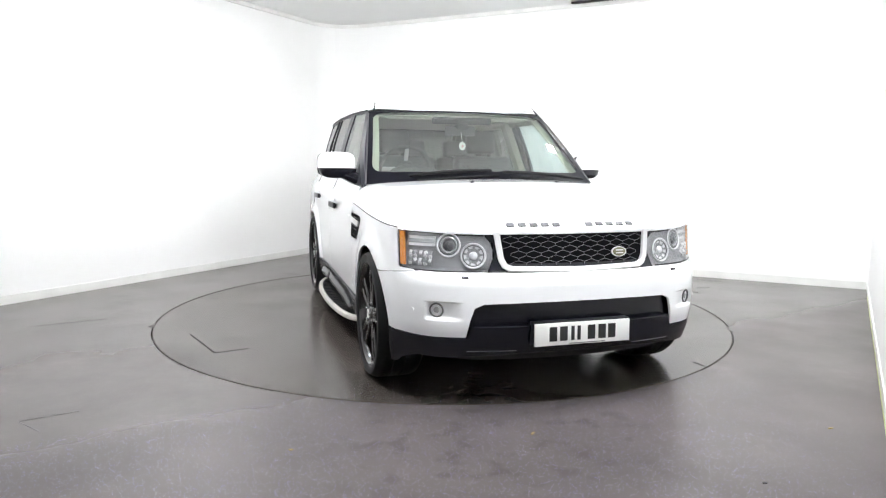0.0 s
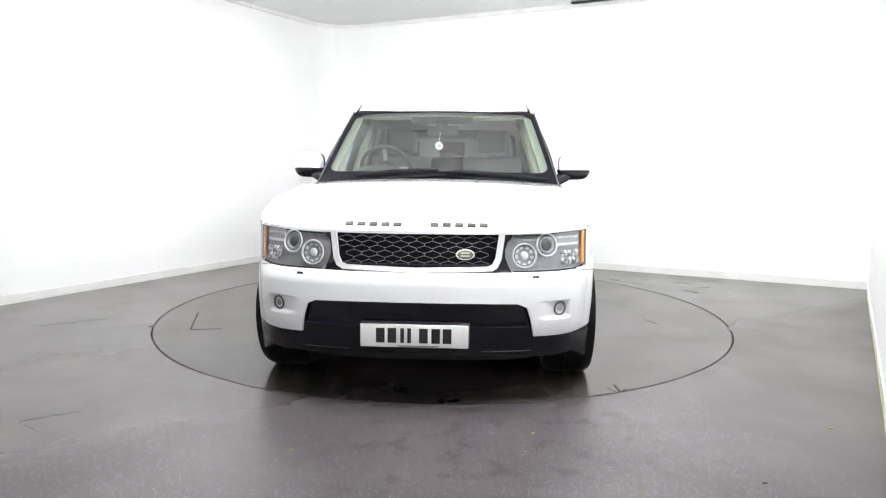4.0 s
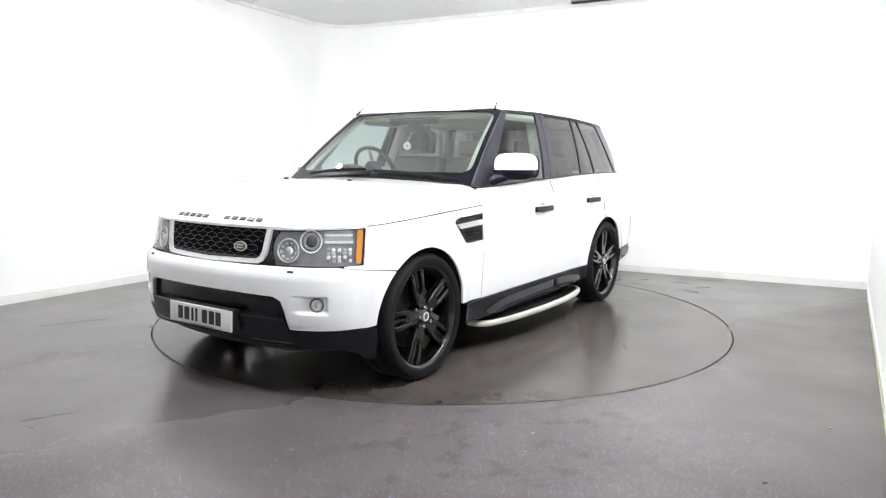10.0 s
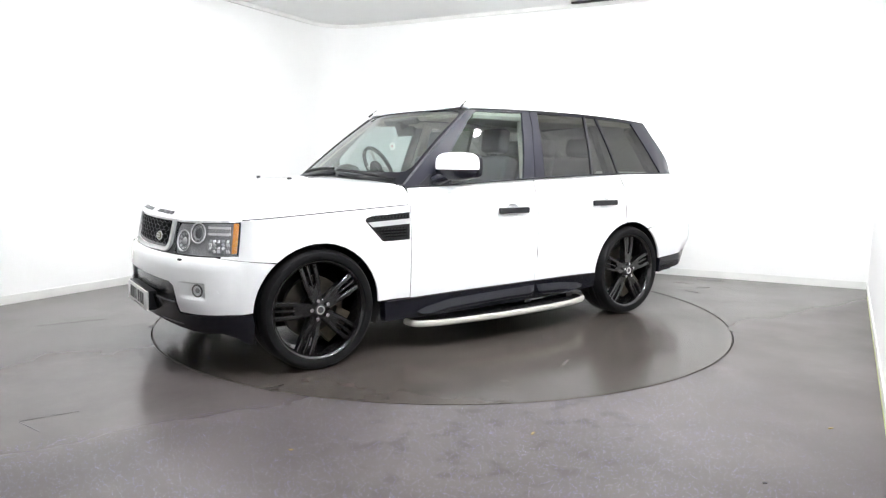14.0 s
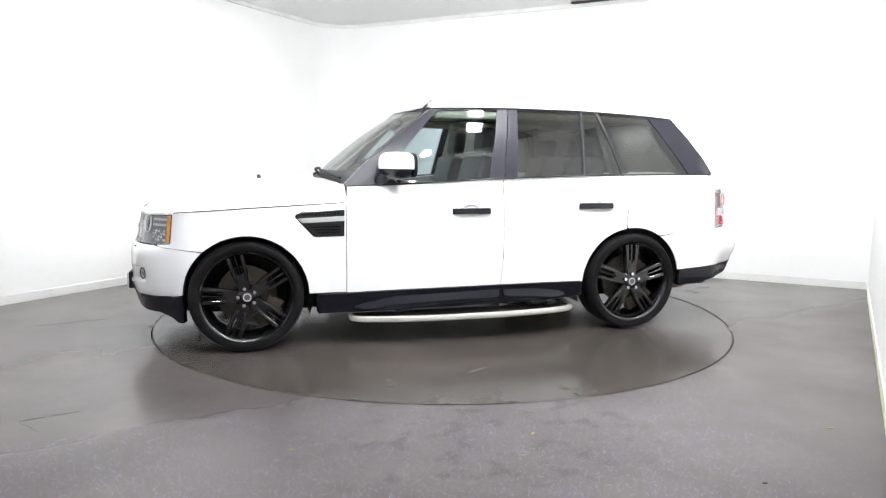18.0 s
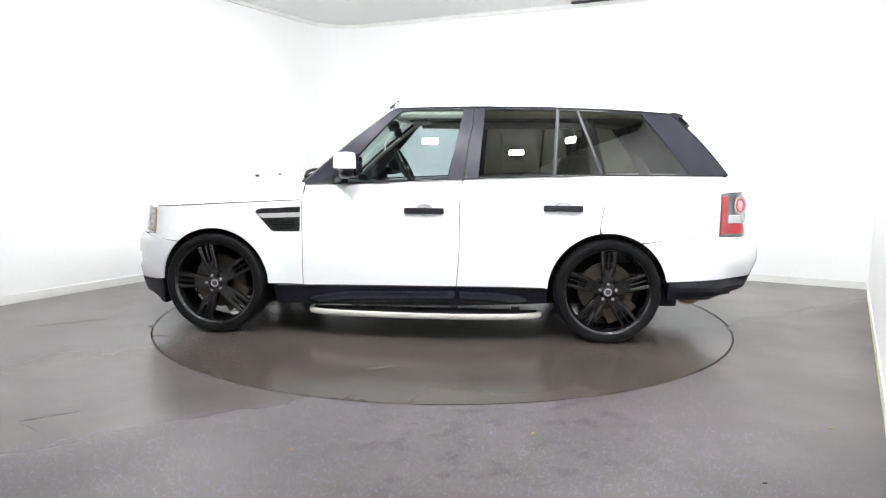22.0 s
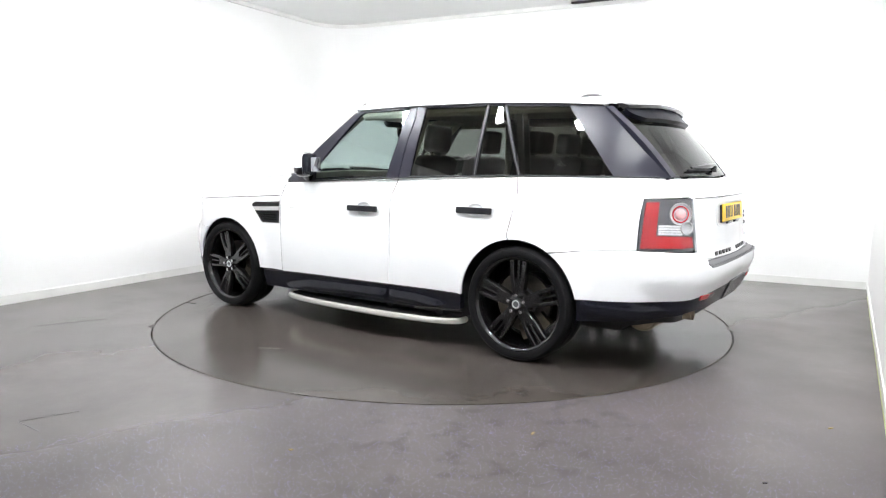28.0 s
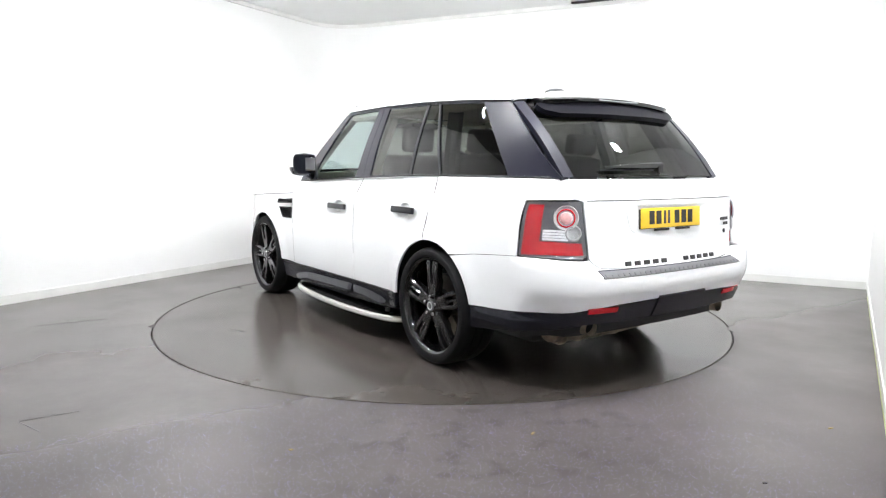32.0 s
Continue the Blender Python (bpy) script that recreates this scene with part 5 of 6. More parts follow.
            m = Matrix((dy, dx, dy.cross(dx))).transposed().to_4x4()
            m.translation = p
            part("letter_bar", box_bm(0.040, 0.025, 0.007, m @ pose(0, 0, 0.002), 0.002, 1), M_CHARS, BONNET, "dark grey raised brand lettering as plain bars" if k == 0 else "")
    # front number plate
    plate = part("number_plate", box_bm(0.012, 0.526, 0.112, pose(2.358, 0, 0.387, 0, -2), 0.004), M_PLATEW, car, "white front number plate with black bars")
    part("plate_mount", box_bm(0.045, 0.535, 0.118, pose(2.330, 0, 0.390, 0, -2), 0.006), M_TRIM, plate)
    for k, y in enumerate((-0.165, -0.108, -0.058, -0.024, 0.045, 0.105, 0.160)):
        w = 0.018 if k in (2, 3) else 0.042
        part("plate_bar", box_bm(0.003, w, 0.072, pose(2.3645, y, 0.389, 0, -2), 0.0008, 1), M_INK, plate)
    part("plate_maker_bar", box_bm(0.002, 0.20, 0.004, pose(2.3665, 0.02, 0.338, 0, -2)), M_CHARS, plate)


build_nose()


# ---------------------------------------------------------------- the car: flanks
def build_flanks():
    for s in (1, -1):
        def P(pts):
            q = [(s * u, z) for u, z in flat(pts)]
            return q if s > 0 else q[::-1]
        wing, fdoor, rdoor = BODY["wing", s], BODY["fdoor", s], BODY["rdoor", s]
        # side vent
        vent = [(1.245, 0.868), (1.238, 0.884), (1.215, 0.893), (0.927, 0.912), (0.930, 0.741), (1.112, 0.737), (1.130, 0.742)]
        v = shell("side_vent", P(vent), skin, M_GLOSSBLACK, wing, step=0.03, lift=0.004, label="black side vent with a silver blade")
        ring = [(1.236, 0.870), (1.212, 0.887), (0.940, 0.904), (0.942, 0.748), (1.112, 0.745)]
        shell("vent_back", P(ring), skin, M_DARK, v, step=0.04, lift=0.006, thick=0.002)
        blade = [(1.232, 0.858), (0.928, 0.872), (0.930, 0.840), (1.198, 0.829)]
        shell("vent_blade", P(blade), skin, M_SILVER, v, step=0.03, lift=0.012, thick=0.012, label="silver blade")
        bits = []
        for z in (0.757, 0.775, 0.793, 0.811, 0.888):
            for k in range(12):
                x = 0.955 + 0.024 * k + (0.012 if round(z * 1000) % 2 else 0)
                top = 1.112 + (z - 0.745) * 1.1
                if x < min(top - 0.015, 1.215):
                    bits.append((torus_bm(0.0125, 0.0022, 6, 4, skin_frame(s * US(x), z, 0.008)), z))
        for nm, lo, hi in (("lower", 0.0, 0.83), ("upper", 0.83, 1.0)):
            chosen = [b for b, z in bits if lo < z < hi]
            part("vent_mesh", join_bm(*chosen), M_GLOSSBLACK, v, "black honeycomb mesh")
        p = skin_frame(s * US(0.79), 0.868, 0.001)
        part("side_badge", box_bm(0.05, 0.012, 0.003, p, 0.002), M_SILVER, fdoor)
        # handles
        for owner, x0, x1, z in ((fdoor, 0.190, -0.075, 0.893), (rdoor, -0.757, -1.012, 0.921)):
            m = skin_frame(s * US((x0 + x1) / 2), z, 0.035)
            h = part("door_handle", box_bm(abs(x0 - x1) + 0.008, 0.041, 0.022, m, 0.008, 3), M_TRIM, owner, "dark grey pull handle")
            for dx in (-0.1, 0.1):
                part("handle_foot", box_bm(0.03, 0.02, 0.03, skin_frame(s * US((x0 + x1) / 2 + dx), z, 0.010), 0.005), M_TRIM, owner)
        # dark sill cladding and its raised pads
        clad = [(1.118, 0.355), (0.92, 0.359), (0.3, 0.363), (-0.2, 0.368), (-0.792, 0.374), (-0.786, 0.275), (-0.70, 0.262), (-0.2, 0.235), (0.5, 0.225), (1.10, 0.228)]
        c = shell("sill_cladding", P(clad), skin, M_BLACKPLASTIC, car, lift=0.006, thick=0.05, label="dark plastic sill cladding")
        # raised pads: a sloped upper face that runs out to a rounded ridge
        for tops, lows in (((0.87, 0.80, 0.60, 0.1, -0.160), (0.268, 0.292, 0.325, 0.339, 0.345)), ((-0.182, -0.42, -0.60, -0.66), (0.345, 0.340, 0.322, 0.300))):
            rim_z = lambda x: float(np.interp(-x, [-q for q in tops], lows))
            end = tops[-1] if tops[0] > 0 else tops[0]

            def swell(u, z):
                x = skin(u, z)[0]
                d = max(0.0, rim_z(x) - z)
                f = 0.009 + 0.022 * sstep(-0.012, 0.055, d) - 0.012 * sstep(0.060, 0.10, d)
                f *= min(1, 0.5 + abs(x - end) / 0.08)
                return tuple(skin_frame(u, z, 0.006 + f).translation)

            if tops[0] > 0:
                pad = [(x, rim_z(x)) for x in np.linspace(0.87, -0.160, 24)] + [(-0.155, 0.30), (-0.135, 0.262), (-0.05, 0.245), (0.3, 0.238), (0.7, 0.242), (0.83, 0.252)]
            else:
                pad = [(x, rim_z(x)) for x in np.linspace(-0.182, -0.66, 14)] + [(-0.65, 0.285), (-0.5, 0.268), (-0.30, 0.262), (-0.20, 0.272)]
            shell("sill_pad", P(pad), swell, M_BLACKPLASTIC, c, step=0.018, thick=0.004)
        # chrome-like edge line over the cladding
        line = [skin_frame(s * US(x), z, 0.008).translation for x, z in ((1.10, 0.360), (0.6, 0.366), (0.0, 0.371), (-0.5, 0.376), (-0.775, 0.379))]
        part("sill_strip", tube_bm(line, 0.004, 5), M_TRIM, c)
        # running board
        path = [(0.872, 0.790), (0.872, 0.840), (0.848, 0.888), (0.77, 0.925), (0.6, 0.960), (0.3, 0.985), (0.05, 0.990), (-0.25, 0.982), (-0.5, 0.952), (-0.65, 0.915), (-0.72, 0.875), (-0.745, 0.84), (-0.745, 0.79)]
        path = [tuple(q) for q in spline_open(path, 5)]
        bm = bmesh.new()
        rings = []
        sec = [(-0.012, 0.016), (0.006, 0.018), (0.016, 0.010), (0.018, -0.008), (0.010, -0.020), (-0.010, -0.022)]
        for i, q in enumerate(path):
            a, b = path[max(i - 1, 0)], path[min(i + 1, len(path) - 1)]
            d = Vector((b[0] - a[0], b[1] - a[1])).normalized()
            n = Vector((-d.y, d.x)) * -1
            n = n if n.dot(Vector((q[0] * 0.3, 1))) > 0 else -n
            rings.append([bm.verts.new((q[0] + n.x * o, s * (q[1] + n.y * o), 0.178 + h)) for o, h in sec])
        for a, b in zip(rings, rings[1:]):
            for i in range(6):
                bm.faces.new((a[i], a[(i + 1) % 6], b[(i + 1) % 6], b[i]))
        bm.faces.new(rings[0])
        bm.faces.new(rings[-1])
        bmesh.ops.recalc_face_normals(bm, faces=bm.faces[:])
        board = part("running_board", bm, M_BOARD, car, "silver-edged running board with a black tread")
        deck = [(x, y - 0.012) for x, y in path if True]
        bm = prism_bm([(x, s * y) for x, y in deck], 0.02, pose(0, 0, 0.172), 0.004)
        part("tread", bm, M_RUBBER, board, "ribbed black tread")
        for k in range(22):
            x = 0.74 - 0.066 * k
            y = float(np.interp(-x, [-q[0] for q in path[6:-6]], [q[1] for q in path[6:-6]])) - 0.03
            part("tread_rib", box_bm(0.012, 0.06, 0.006, pose(x, s * (y - 0.02), 0.194), 0.002, 1), M_RUBBER, board)
        for x in (0.55, -0.15, -0.58):
            part("board_bracket", box_bm(0.06, 0.26, 0.03, pose(x, s * 0.74, 0.19, 12 * s), 0.005), M_TRIM, board)
        # door mirror
        def blob(cx, cy, cz, rx, ry, rz, p=3.2, zmin=-1.0, zmax=1.0, nu=28, nv=16, back=0.0):
            bm = bmesh.new()
            rows = []
            for i in range(nv + 1):
                zz = zmin + (zmax - zmin) * i / nv
                k = max(0.0, 1 - abs(zz) ** p) ** (1 / p)
                row = []
                for j in range(nu):
                    a = 2 * math.pi * j / nu
                    ca, sa = math.cos(a), math.sin(a)
                    f = (abs(ca) ** p + abs(sa) ** p) ** (-1 / p)
                    row.append(bm.verts.new((cx + rx * ca * f * k, s * (cy + ry * sa * f * k), cz + rz * zz)))
                rows.append(row)
            for a, b in zip(rows, rows[1:]):
                for j in range(nu):
                    bm.faces.new((a[j], a[(j + 1) % nu], b[(j + 1) % nu], b[j]))
            bm.faces.new(rows[0])
            bm.faces.new(rows[-1])
            bmesh.ops.remove_doubles(bm, verts=bm.verts[:], dist=1e-5)
            bmesh.ops.recalc_face_normals(bm, faces=bm.faces[:])
            for v in bm.verts:                       # open towards the rear
                v.co.x = max(v.co.x, back)
            for v in bm.verts:                       # the housing leans back towards its tip
                v.co.x -= 0.42 * (abs(v.co.y) - 0.95)
            return bm
        cap = part("door_mirror", blob(0.602, 0.970, 1.205, 0.076, 0.121, 0.088, 3.2, -0.28, 1.0, back=0.542), M_WHITE, fdoor, "door mirror with a white cap over a dark base")
        part("mirror_base", blob(0.598, 0.962, 1.200, 0.068, 0.123, 0.092, 3.0, -1.0, -0.24), M_BLACKPLASTIC, fdoor, "dark mirror base")
        part("mirror_rim", blob(0.541, 0.969, 1.203, 0.015, 0.119, 0.086, 4.0), M_BLACKPLASTIC, fdoor, "dark mirror housing")
        part("mirror_glass", box_bm(0.006, 0.150, 0.105, pose(0.5200, s * 0.966, 1.202, 0, 0, -22.8 * s), 0.002), M_MIRROR, fdoor)
        part("mirror_arm", tube_bm([(0.680, s * 0.825, 1.100), (0.660, s * 0.87, 1.122), (0.625, s * 0.93, 1.142)], [0.042, 0.040, 0.030], 12), M_BLACKPLASTIC, fdoor)
        sail = [(0.82, belt(0.82) + 0.002), (0.615, 1.21), (0.60, belt(0.6) + 0.002)]
        shell("mirror_sail", sail, (lambda a, b: house(a, b, s)), M_TRIM, fdoor, step=0.05, lift=0.004, thick=0.01)


def spline_open(points, k=6):
    p = [np.array(q, float) for q in points]
    p = [2 * p[0] - p[1]] + p + [2 * p[-1] - p[-2]]
    out = []
    for i in range(1, len(p) - 2):
        for j in range(k):
            t = j / k
            out.append(0.5 * (2 * p[i] + (p[i + 1] - p[i - 1]) * t + (2 * p[i - 1] - 5 * p[i] + 4 * p[i + 1] - p[i + 2]) * t * t
                              + (3 * p[i] - p[i - 1] - 3 * p[i + 1] + p[i + 2]) * t ** 3))
    out.append(p[-2])
    return out




# ---------------------------------------------------------------- the car: tail
def build_tail():
    gate, rb = BODY["gate"], BODY["rbump"]
    for s in (1, -1):
        def P(pts):
            q = [(s * u, z) for u, z in pts]
            return q if s > 0 else q[::-1]

        u0t, u0b, u1t, u1b = US(-1.949), US(-1.932), UR(0.645, 1.03), UR(0.622, 0.74)

        def at(a, b):
            return (lerp(lerp(u0b, u0t, b), lerp(u1b, u1t, b), a), lerp(0.749, 1.034, b))

        lamp = shell("tail_lamp", P(rounded([at(0, 0), at(0, 1), at(1, 1), at(1, 0)], 0.02)), skin, M_LAMPDARK, car, step=0.035, lift=-0.012, thick=0.03, label="tail lamp with a red corner and round lenses")
        shell("lamp_cover", P(rounded([at(0, 0), at(0, 1), at(1, 1), at(1, 0)], 0.02)), skin, G_LAMP, lamp, step=0.05, lift=0.002, thick=0.001)
        red = [at(0.03, 0.03), at(0.04, 0.93), at(0.22, 0.93), at(0.20, 0.27), at(0.93, 0.25), at(0.94, 0.04)]
        shell("red_lens", P(red), skin, M_RED, lamp, step=0.03, lift=-0.004, thick=0.01, label="L-shaped red lens")
        m = skin_frame(s * at(0.60, 0.70)[0], at(0.60, 0.70)[1], -0.010)
        part("round_lens", bowl_bm(0.062, 0.012, m @ pose(0, 0, 0.014)), M_CLEARLENS, lamp)
        part("bezel", torus_bm(0.060, 0.005, 32, 8, m @ pose(0, 0, 0.008)), M_CLEARLENS, lamp, "bright ring")
        part("bezel", torus_bm(0.044, 0.004, 32, 8, m @ pose(0, 0, 0.008)), M_RED, lamp, "red ring")
        part("lens", dome_bm(0.034, 0.014, m @ pose(0, 0, 0.002)), M_PINKLENS, lamp)
        m = skin_frame(s * at(0.80, 0.43)[0], at(0.80, 0.43)[1], -0.008)
        part("round_lens", bowl_bm(0.036, 0.010, m @ pose(0, 0, 0.012)), M_CLEARLENS, lamp)
        part("bezel", torus_bm(0.036, 0.006, 28, 8, m @ pose(0, 0, 0.008)), M_CLEARLENS, lamp)
        for k in range(4):
            b0 = 0.29 + 0.05 * k
            shell("reversing_lens", P([at(0.23, b0), at(0.23, b0 + 0.042), at(0.66, b0 + 0.042), at(0.66, b0)]), skin, M_CLEARWHITE, lamp, step=0.04, lift=-0.004, thick=0.008)
        # reflector in the apron
        q = [(UR(0.655, 0.48), 0.494), (UR(0.655, 0.48), 0.468), (UR(0.465, 0.48), 0.464), (UR(0.465, 0.48), 0.490)]
        shell("rear_reflector", P(q), skin, M_RED, rb, step=0.04, lift=0.008, thick=0.01, label="red reflector strip")
        # exhaust
        ex = part("exhaust", tube_bm([(-1.55, s * 0.42, 0.36), (-1.80, s * 0.50, 0.352), (-1.98, s * 0.56, 0.362), (-2.165, s * 0.565, 0.368)], [0.03, 0.03, 0.040, 0.040], 16, False), M_RUST, car, "dusty steel exhaust pipe")
        part("exhaust_box", tube_bm([(-1.42, s * 0.30, 0.36), (-1.66, s * 0.30, 0.36)], 0.10, 20), M_RUST, ex)
        for k in range(4):
            part("exhaust_clamp", torus_bm(0.040, 0.008, 16, 6, pose(-1.78 - 0.05 * k, s * (0.495 + 0.018 * k), 0.350, 0, 90, 0)), M_RUST, ex)
    box = tube_bm([(-1.86, 0.60, 0.325), (-1.86, 0.57, 0.315), (-1.85, 0.30, 0.305), (-1.84, 0.0, 0.305), (-1.84, -0.50, 0.315), (-1.84, -0.53, 0.325)], [0.05, 0.085, 0.098, 0.098, 0.088, 0.05], 20)
    sil = part("silencer", box, M_RUST, car, "dusty tan rear silencer")
    for y in (0.50, 0.36, 0.22, 0.06):
        part("silencer_rib", torus_bm(0.094, 0.010, 24, 6, pose(-1.85, y, 0.307, 90)), M_RUST, sil)
    # fold and recess of the tailgate
    for y0, y1 in ((0.62, -0.62),):
        ys = np.linspace(y0, y1, 25)
        line = [skin_frame(UR(y, 1.03) if y >= 0 else 2 * ARC - UR(-y, 1.03), 1.036, -0.001).translation for y in ys]
        part("gate_joint", tube_bm(line, 0.0028, 6), M_TRIM, gate)
    u = lambda y, z=0.9: UR(y, z) if y >= 0 else 2 * ARC - UR(-y, z)
    rec = [(u(0.40), 1.026), (u(-0.40), 1.026), (u(-0.35), 0.86), (u(0.35), 0.86)]
    shell("plate_recess", rounded(rec, 0.05), skin, M_WHITE, gate, step=0.05, lift=0.003, thick=0.003)
    grip = [(u(0.30), 1.030), (u(-0.30), 1.030), (u(-0.30), 1.008), (u(0.30), 1.008)]
    shell("gate_grip", grip, skin, M_WHITE, gate, step=0.05, lift=0.016, thick=0.014)
    # number plate
    m = skin_frame(u(0.045), 0.938, 0.012)
    plate = part("number_plate", box_bm(0.50, 0.108, 0.006, m, 0.003), M_PLATEY, gate, "yellow rear number plate with black bars")
    part("plate_mount", box_bm(0.505, 0.106, 0.014, m @ pose(0, -0.004, -0.009), 0.004), M_TRIM, plate)
    for k, y in enumerate((-0.165, -0.108, -0.058, -0.024, 0.045, 0.105, 0.160)):
        w = 0.018 if k in (2, 3) else 0.042
        part("plate_bar", box_bm(w, 0.072, 0.003, m @ pose(y, 0.003, 0.003), 0.0008, 1), M_INK, plate)
    for x in (-0.08, 0.10):
        part("plate_light", box_bm(0.12, 0.012, 0.012, m @ pose(x, -0.064, -0.002), 0.003), M_GLOSSBLACK, gate)
    # brand letters as plain bars
    for g0, g1 in ((0.412, 0.065), (-0.060, -0.385)):
        for k in range(5):
            m = skin_frame(u(lerp(g0, g1, (k + 0.5) / 5)), 0.704, 0.004)
            part("letter_bar", box_bm(0.044, 0.024, 0.006, m, 0.002, 1), M_INK, gate, "black raised brand lettering as plain bars" if k == 0 else "")
    for y0, y1, z in ((-0.460, -0.575, 0.907), (-0.500, -0.575, 0.878)):
        n = 5 if z > 0.9 else 3
        for k in range(n):
            m = skin_frame(u(lerp(y0, y1, (k + 0.5) / n)), z, 0.003)
            part("letter_bar", box_bm(0.017, 0.018, 0.004, m, 0.001, 1), M_INK, gate)
    part("lock", cyl_bm(0.013, 0.008, 20, skin_frame(u(-0.515), 0.835, 0.002), 0.002), M_TRIM, gate)
    # tread strip on the bumper
    q = [(u(0.59, 0.66), 0.6755), (u(-0.59, 0.66), 0.6755), (u(-0.59, 0.66), 0.646), (u(0.59, 0.66), 0.646)]
    t = shell("bumper_tread", q, skin, M_GREYTRIM, rb, step=0.012, lift=0.006, thick=0.012, label="grey ribbed tread strip")
    part("tread_edge", tube_bm([skin_frame(u(y, 0.66), 0.677, 0.004).translation for y in np.linspace(0.59, -0.59, 30)], 0.0045, 6), M_TRIM, rb)
    for k in range(30):
        part("tread_rib", box_bm(0.010, 0.018, 0.003, skin_frame(u(lerp(0.575, -0.575, k / 29), 0.655), 0.655, 0.008), 0.001, 1), M_GREYTRIM, rb)
    # tow cover
    q = [(u(0.16, 0.5), 0.520), (u(-0.25, 0.5), 0.520), (u(-0.25, 0.5), 0.40), (u(0.165, 0.5), 0.40)]
    shell("tow_cover", q, skin, M_BLACKPLASTIC, rb, step=0.05, lift=0.010, thick=0.012)
    # rear wiper
    def on(sx, v, lift):
        h = 1e-3
        p = Vector(rear_screen(sx, v))
        n = (Vector(rear_screen(sx + h, v)) - p).cross(Vector(rear_screen(sx, v + h)) - p).normalized()
        n = n if n.x < 0 else -n
        return p + n * lift
    wip = part("rear_wiper", tube_bm([on(0.60 - 0.044 * k, 0.085 + 0.0015 * k, 0.026) for k in range(16)], [0.006 + 0.013 * min(1, k / 9) for k in range(16)], 10), M_GLOSSBLACK, gate, "black rear wiper with a domed cover")
    part("wiper_blade", tube_bm([on(0.64 - 0.05 * k, 0.072, 0.010) for k in range(13)], 0.006, 6), M_TRIM, wip)
    part("wiper_boss", tube_bm([on(-0.03, 0.045, 0.008), on(-0.03, 0.10, 0.030)], 0.022, 10), M_GLOSSBLACK, wip)


build_flanks()
build_tail()


# ---------------------------------------------------------------- the car: screen fittings and inside
def build_inside():
    def on(sx, v, lift):
        h = 1e-3
        p = Vector(screen(sx, v))
        n = (Vector(screen(sx + h, v)) - p).cross(Vector(screen(sx, v + h)) - p).normalized()
        n = n if n.z > 0 else -n
        return p + n * lift
    for s0, s1, va, vb in ((-0.66, 0.02, 0.055, 0.10), (0.12, 0.90, 0.085, 0.030)):
        arm = part("wiper", tube_bm([on(lerp(s0, s1, k / 12), lerp(va, vb, k / 12), 0.022 + 0.01 * math.sin(k / 12 * 3.1)) for k in range(13)], [0.009 + 0.003 * math.sin(k / 12 * 3.1) for k in range(13)], 8), M_RUBBER, car, "black windscreen wiper")
        part("wiper_blade", tube_bm([on(lerp(s0, s1, k / 12) + 0.06, lerp(va, vb, k / 12) - 0.045, 0.012) for k in range(13)], 0.009, 6), M_RUBBER, arm)
    # cowl under the screen
    bm = bmesh.new()
    rows = []
    for k in range(21):
        sx = -1 + 2 * k / 20
        p = Vector(screen(sx, 0.0))
        rows.append([bm.verts.new(p + Vector(d)) for d in ((-0.01, 0, 0.002), (0.05, 0, -0.012), (0.06, 0, -0.05), (-0.02, 0, -0.06))])
    for a, b in zip(rows, rows[1:]):
        for i in range(4):
            bm.faces.new((a[i], a[(i + 1) % 4], b[(i + 1) % 4], b[i]))
    bmesh.ops.recalc_face_normals(bm, faces=bm.faces[:])
    part("cowl", bm, M_TRIM, car)
    # floor, dashboard, door cards, lining
    part("cabin_floor", box_bm(2.75, 1.50, 0.04, pose(-0.55, 0, 0.42)), M_DASH, car)
    dash = prism_bm([(0.98, 0.45), (0.98, 1.05), (0.86, 1.075), (0.62, 1.07), (0.52, 1.03), (0.50, 0.92), (0.62, 0.80), (0.66, 0.45)], 1.50, pose(0, 0.75, 0, 90), 0.02)
    d = part("dashboard", dash, M_DASH, car, "dark dashboard")
    part("instrument_hood", tube_bm([(0.70, -0.66, 1.08), (0.66, -0.55, 1.145), (0.65, -0.43, 1.165), (0.66, -0.31, 1.145), (0.70, -0.20, 1.08)], 0.048, 10), M_DASH, d)
    part("centre_console", box_bm(0.9, 0.24, 0.40, pose(0.25, 0, 0.62), 0.04), M_DASH, car)
    for y in (0.62, -0.62):
        v = part("air_vent", box_bm(0.02, 0.13, 0.07, pose(0.515, y, 1.005, 0, -12), 0.008), M_TRIM, d)
        part("vent_frame", join_bm(box_bm(0.008, 0.13, 0.008, pose(0.503, y, 1.038)), box_bm(0.008, 0.13, 0.008, pose(0.503, y, 0.975)), box_bm(0.008, 0.008, 0.07, pose(0.503, y - 0.06, 1.005)), box_bm(0.008, 0.008, 0.07, pose(0.503, y + 0.06, 1.005))), M_SILVER, d)
    for y in (0.10, -0.10):
        part("console_blade", box_bm(0.012, 0.02, 0.16, pose(0.49, y, 0.98, 0, -25), 0.004), M_SILVER, d)
    wheel = part("steering_wheel", torus_bm(0.185, 0.016, 40, 8, pose(0.37, -0.43, 1.175, 0, -62, 0)), M_SEAT, car, "black leather steering wheel")
    part("steering_boss", cyl_bm(0.075, 0.05, 20, pose(0.385, -0.43, 1.165, 0, -62, 0), 0.012), M_DASH, wheel)
    for a in (0, 180, 270):
        m = pose(0.37, -0.43, 1.175, 0, -62, 0) @ pose(0, 0, 0, 0, 0, a + 90)
        part("steering_spoke", box_bm(0.13, 0.03, 0.012, m @ pose(0.115, 0, 0), 0.004), M_SILVER, wheel)
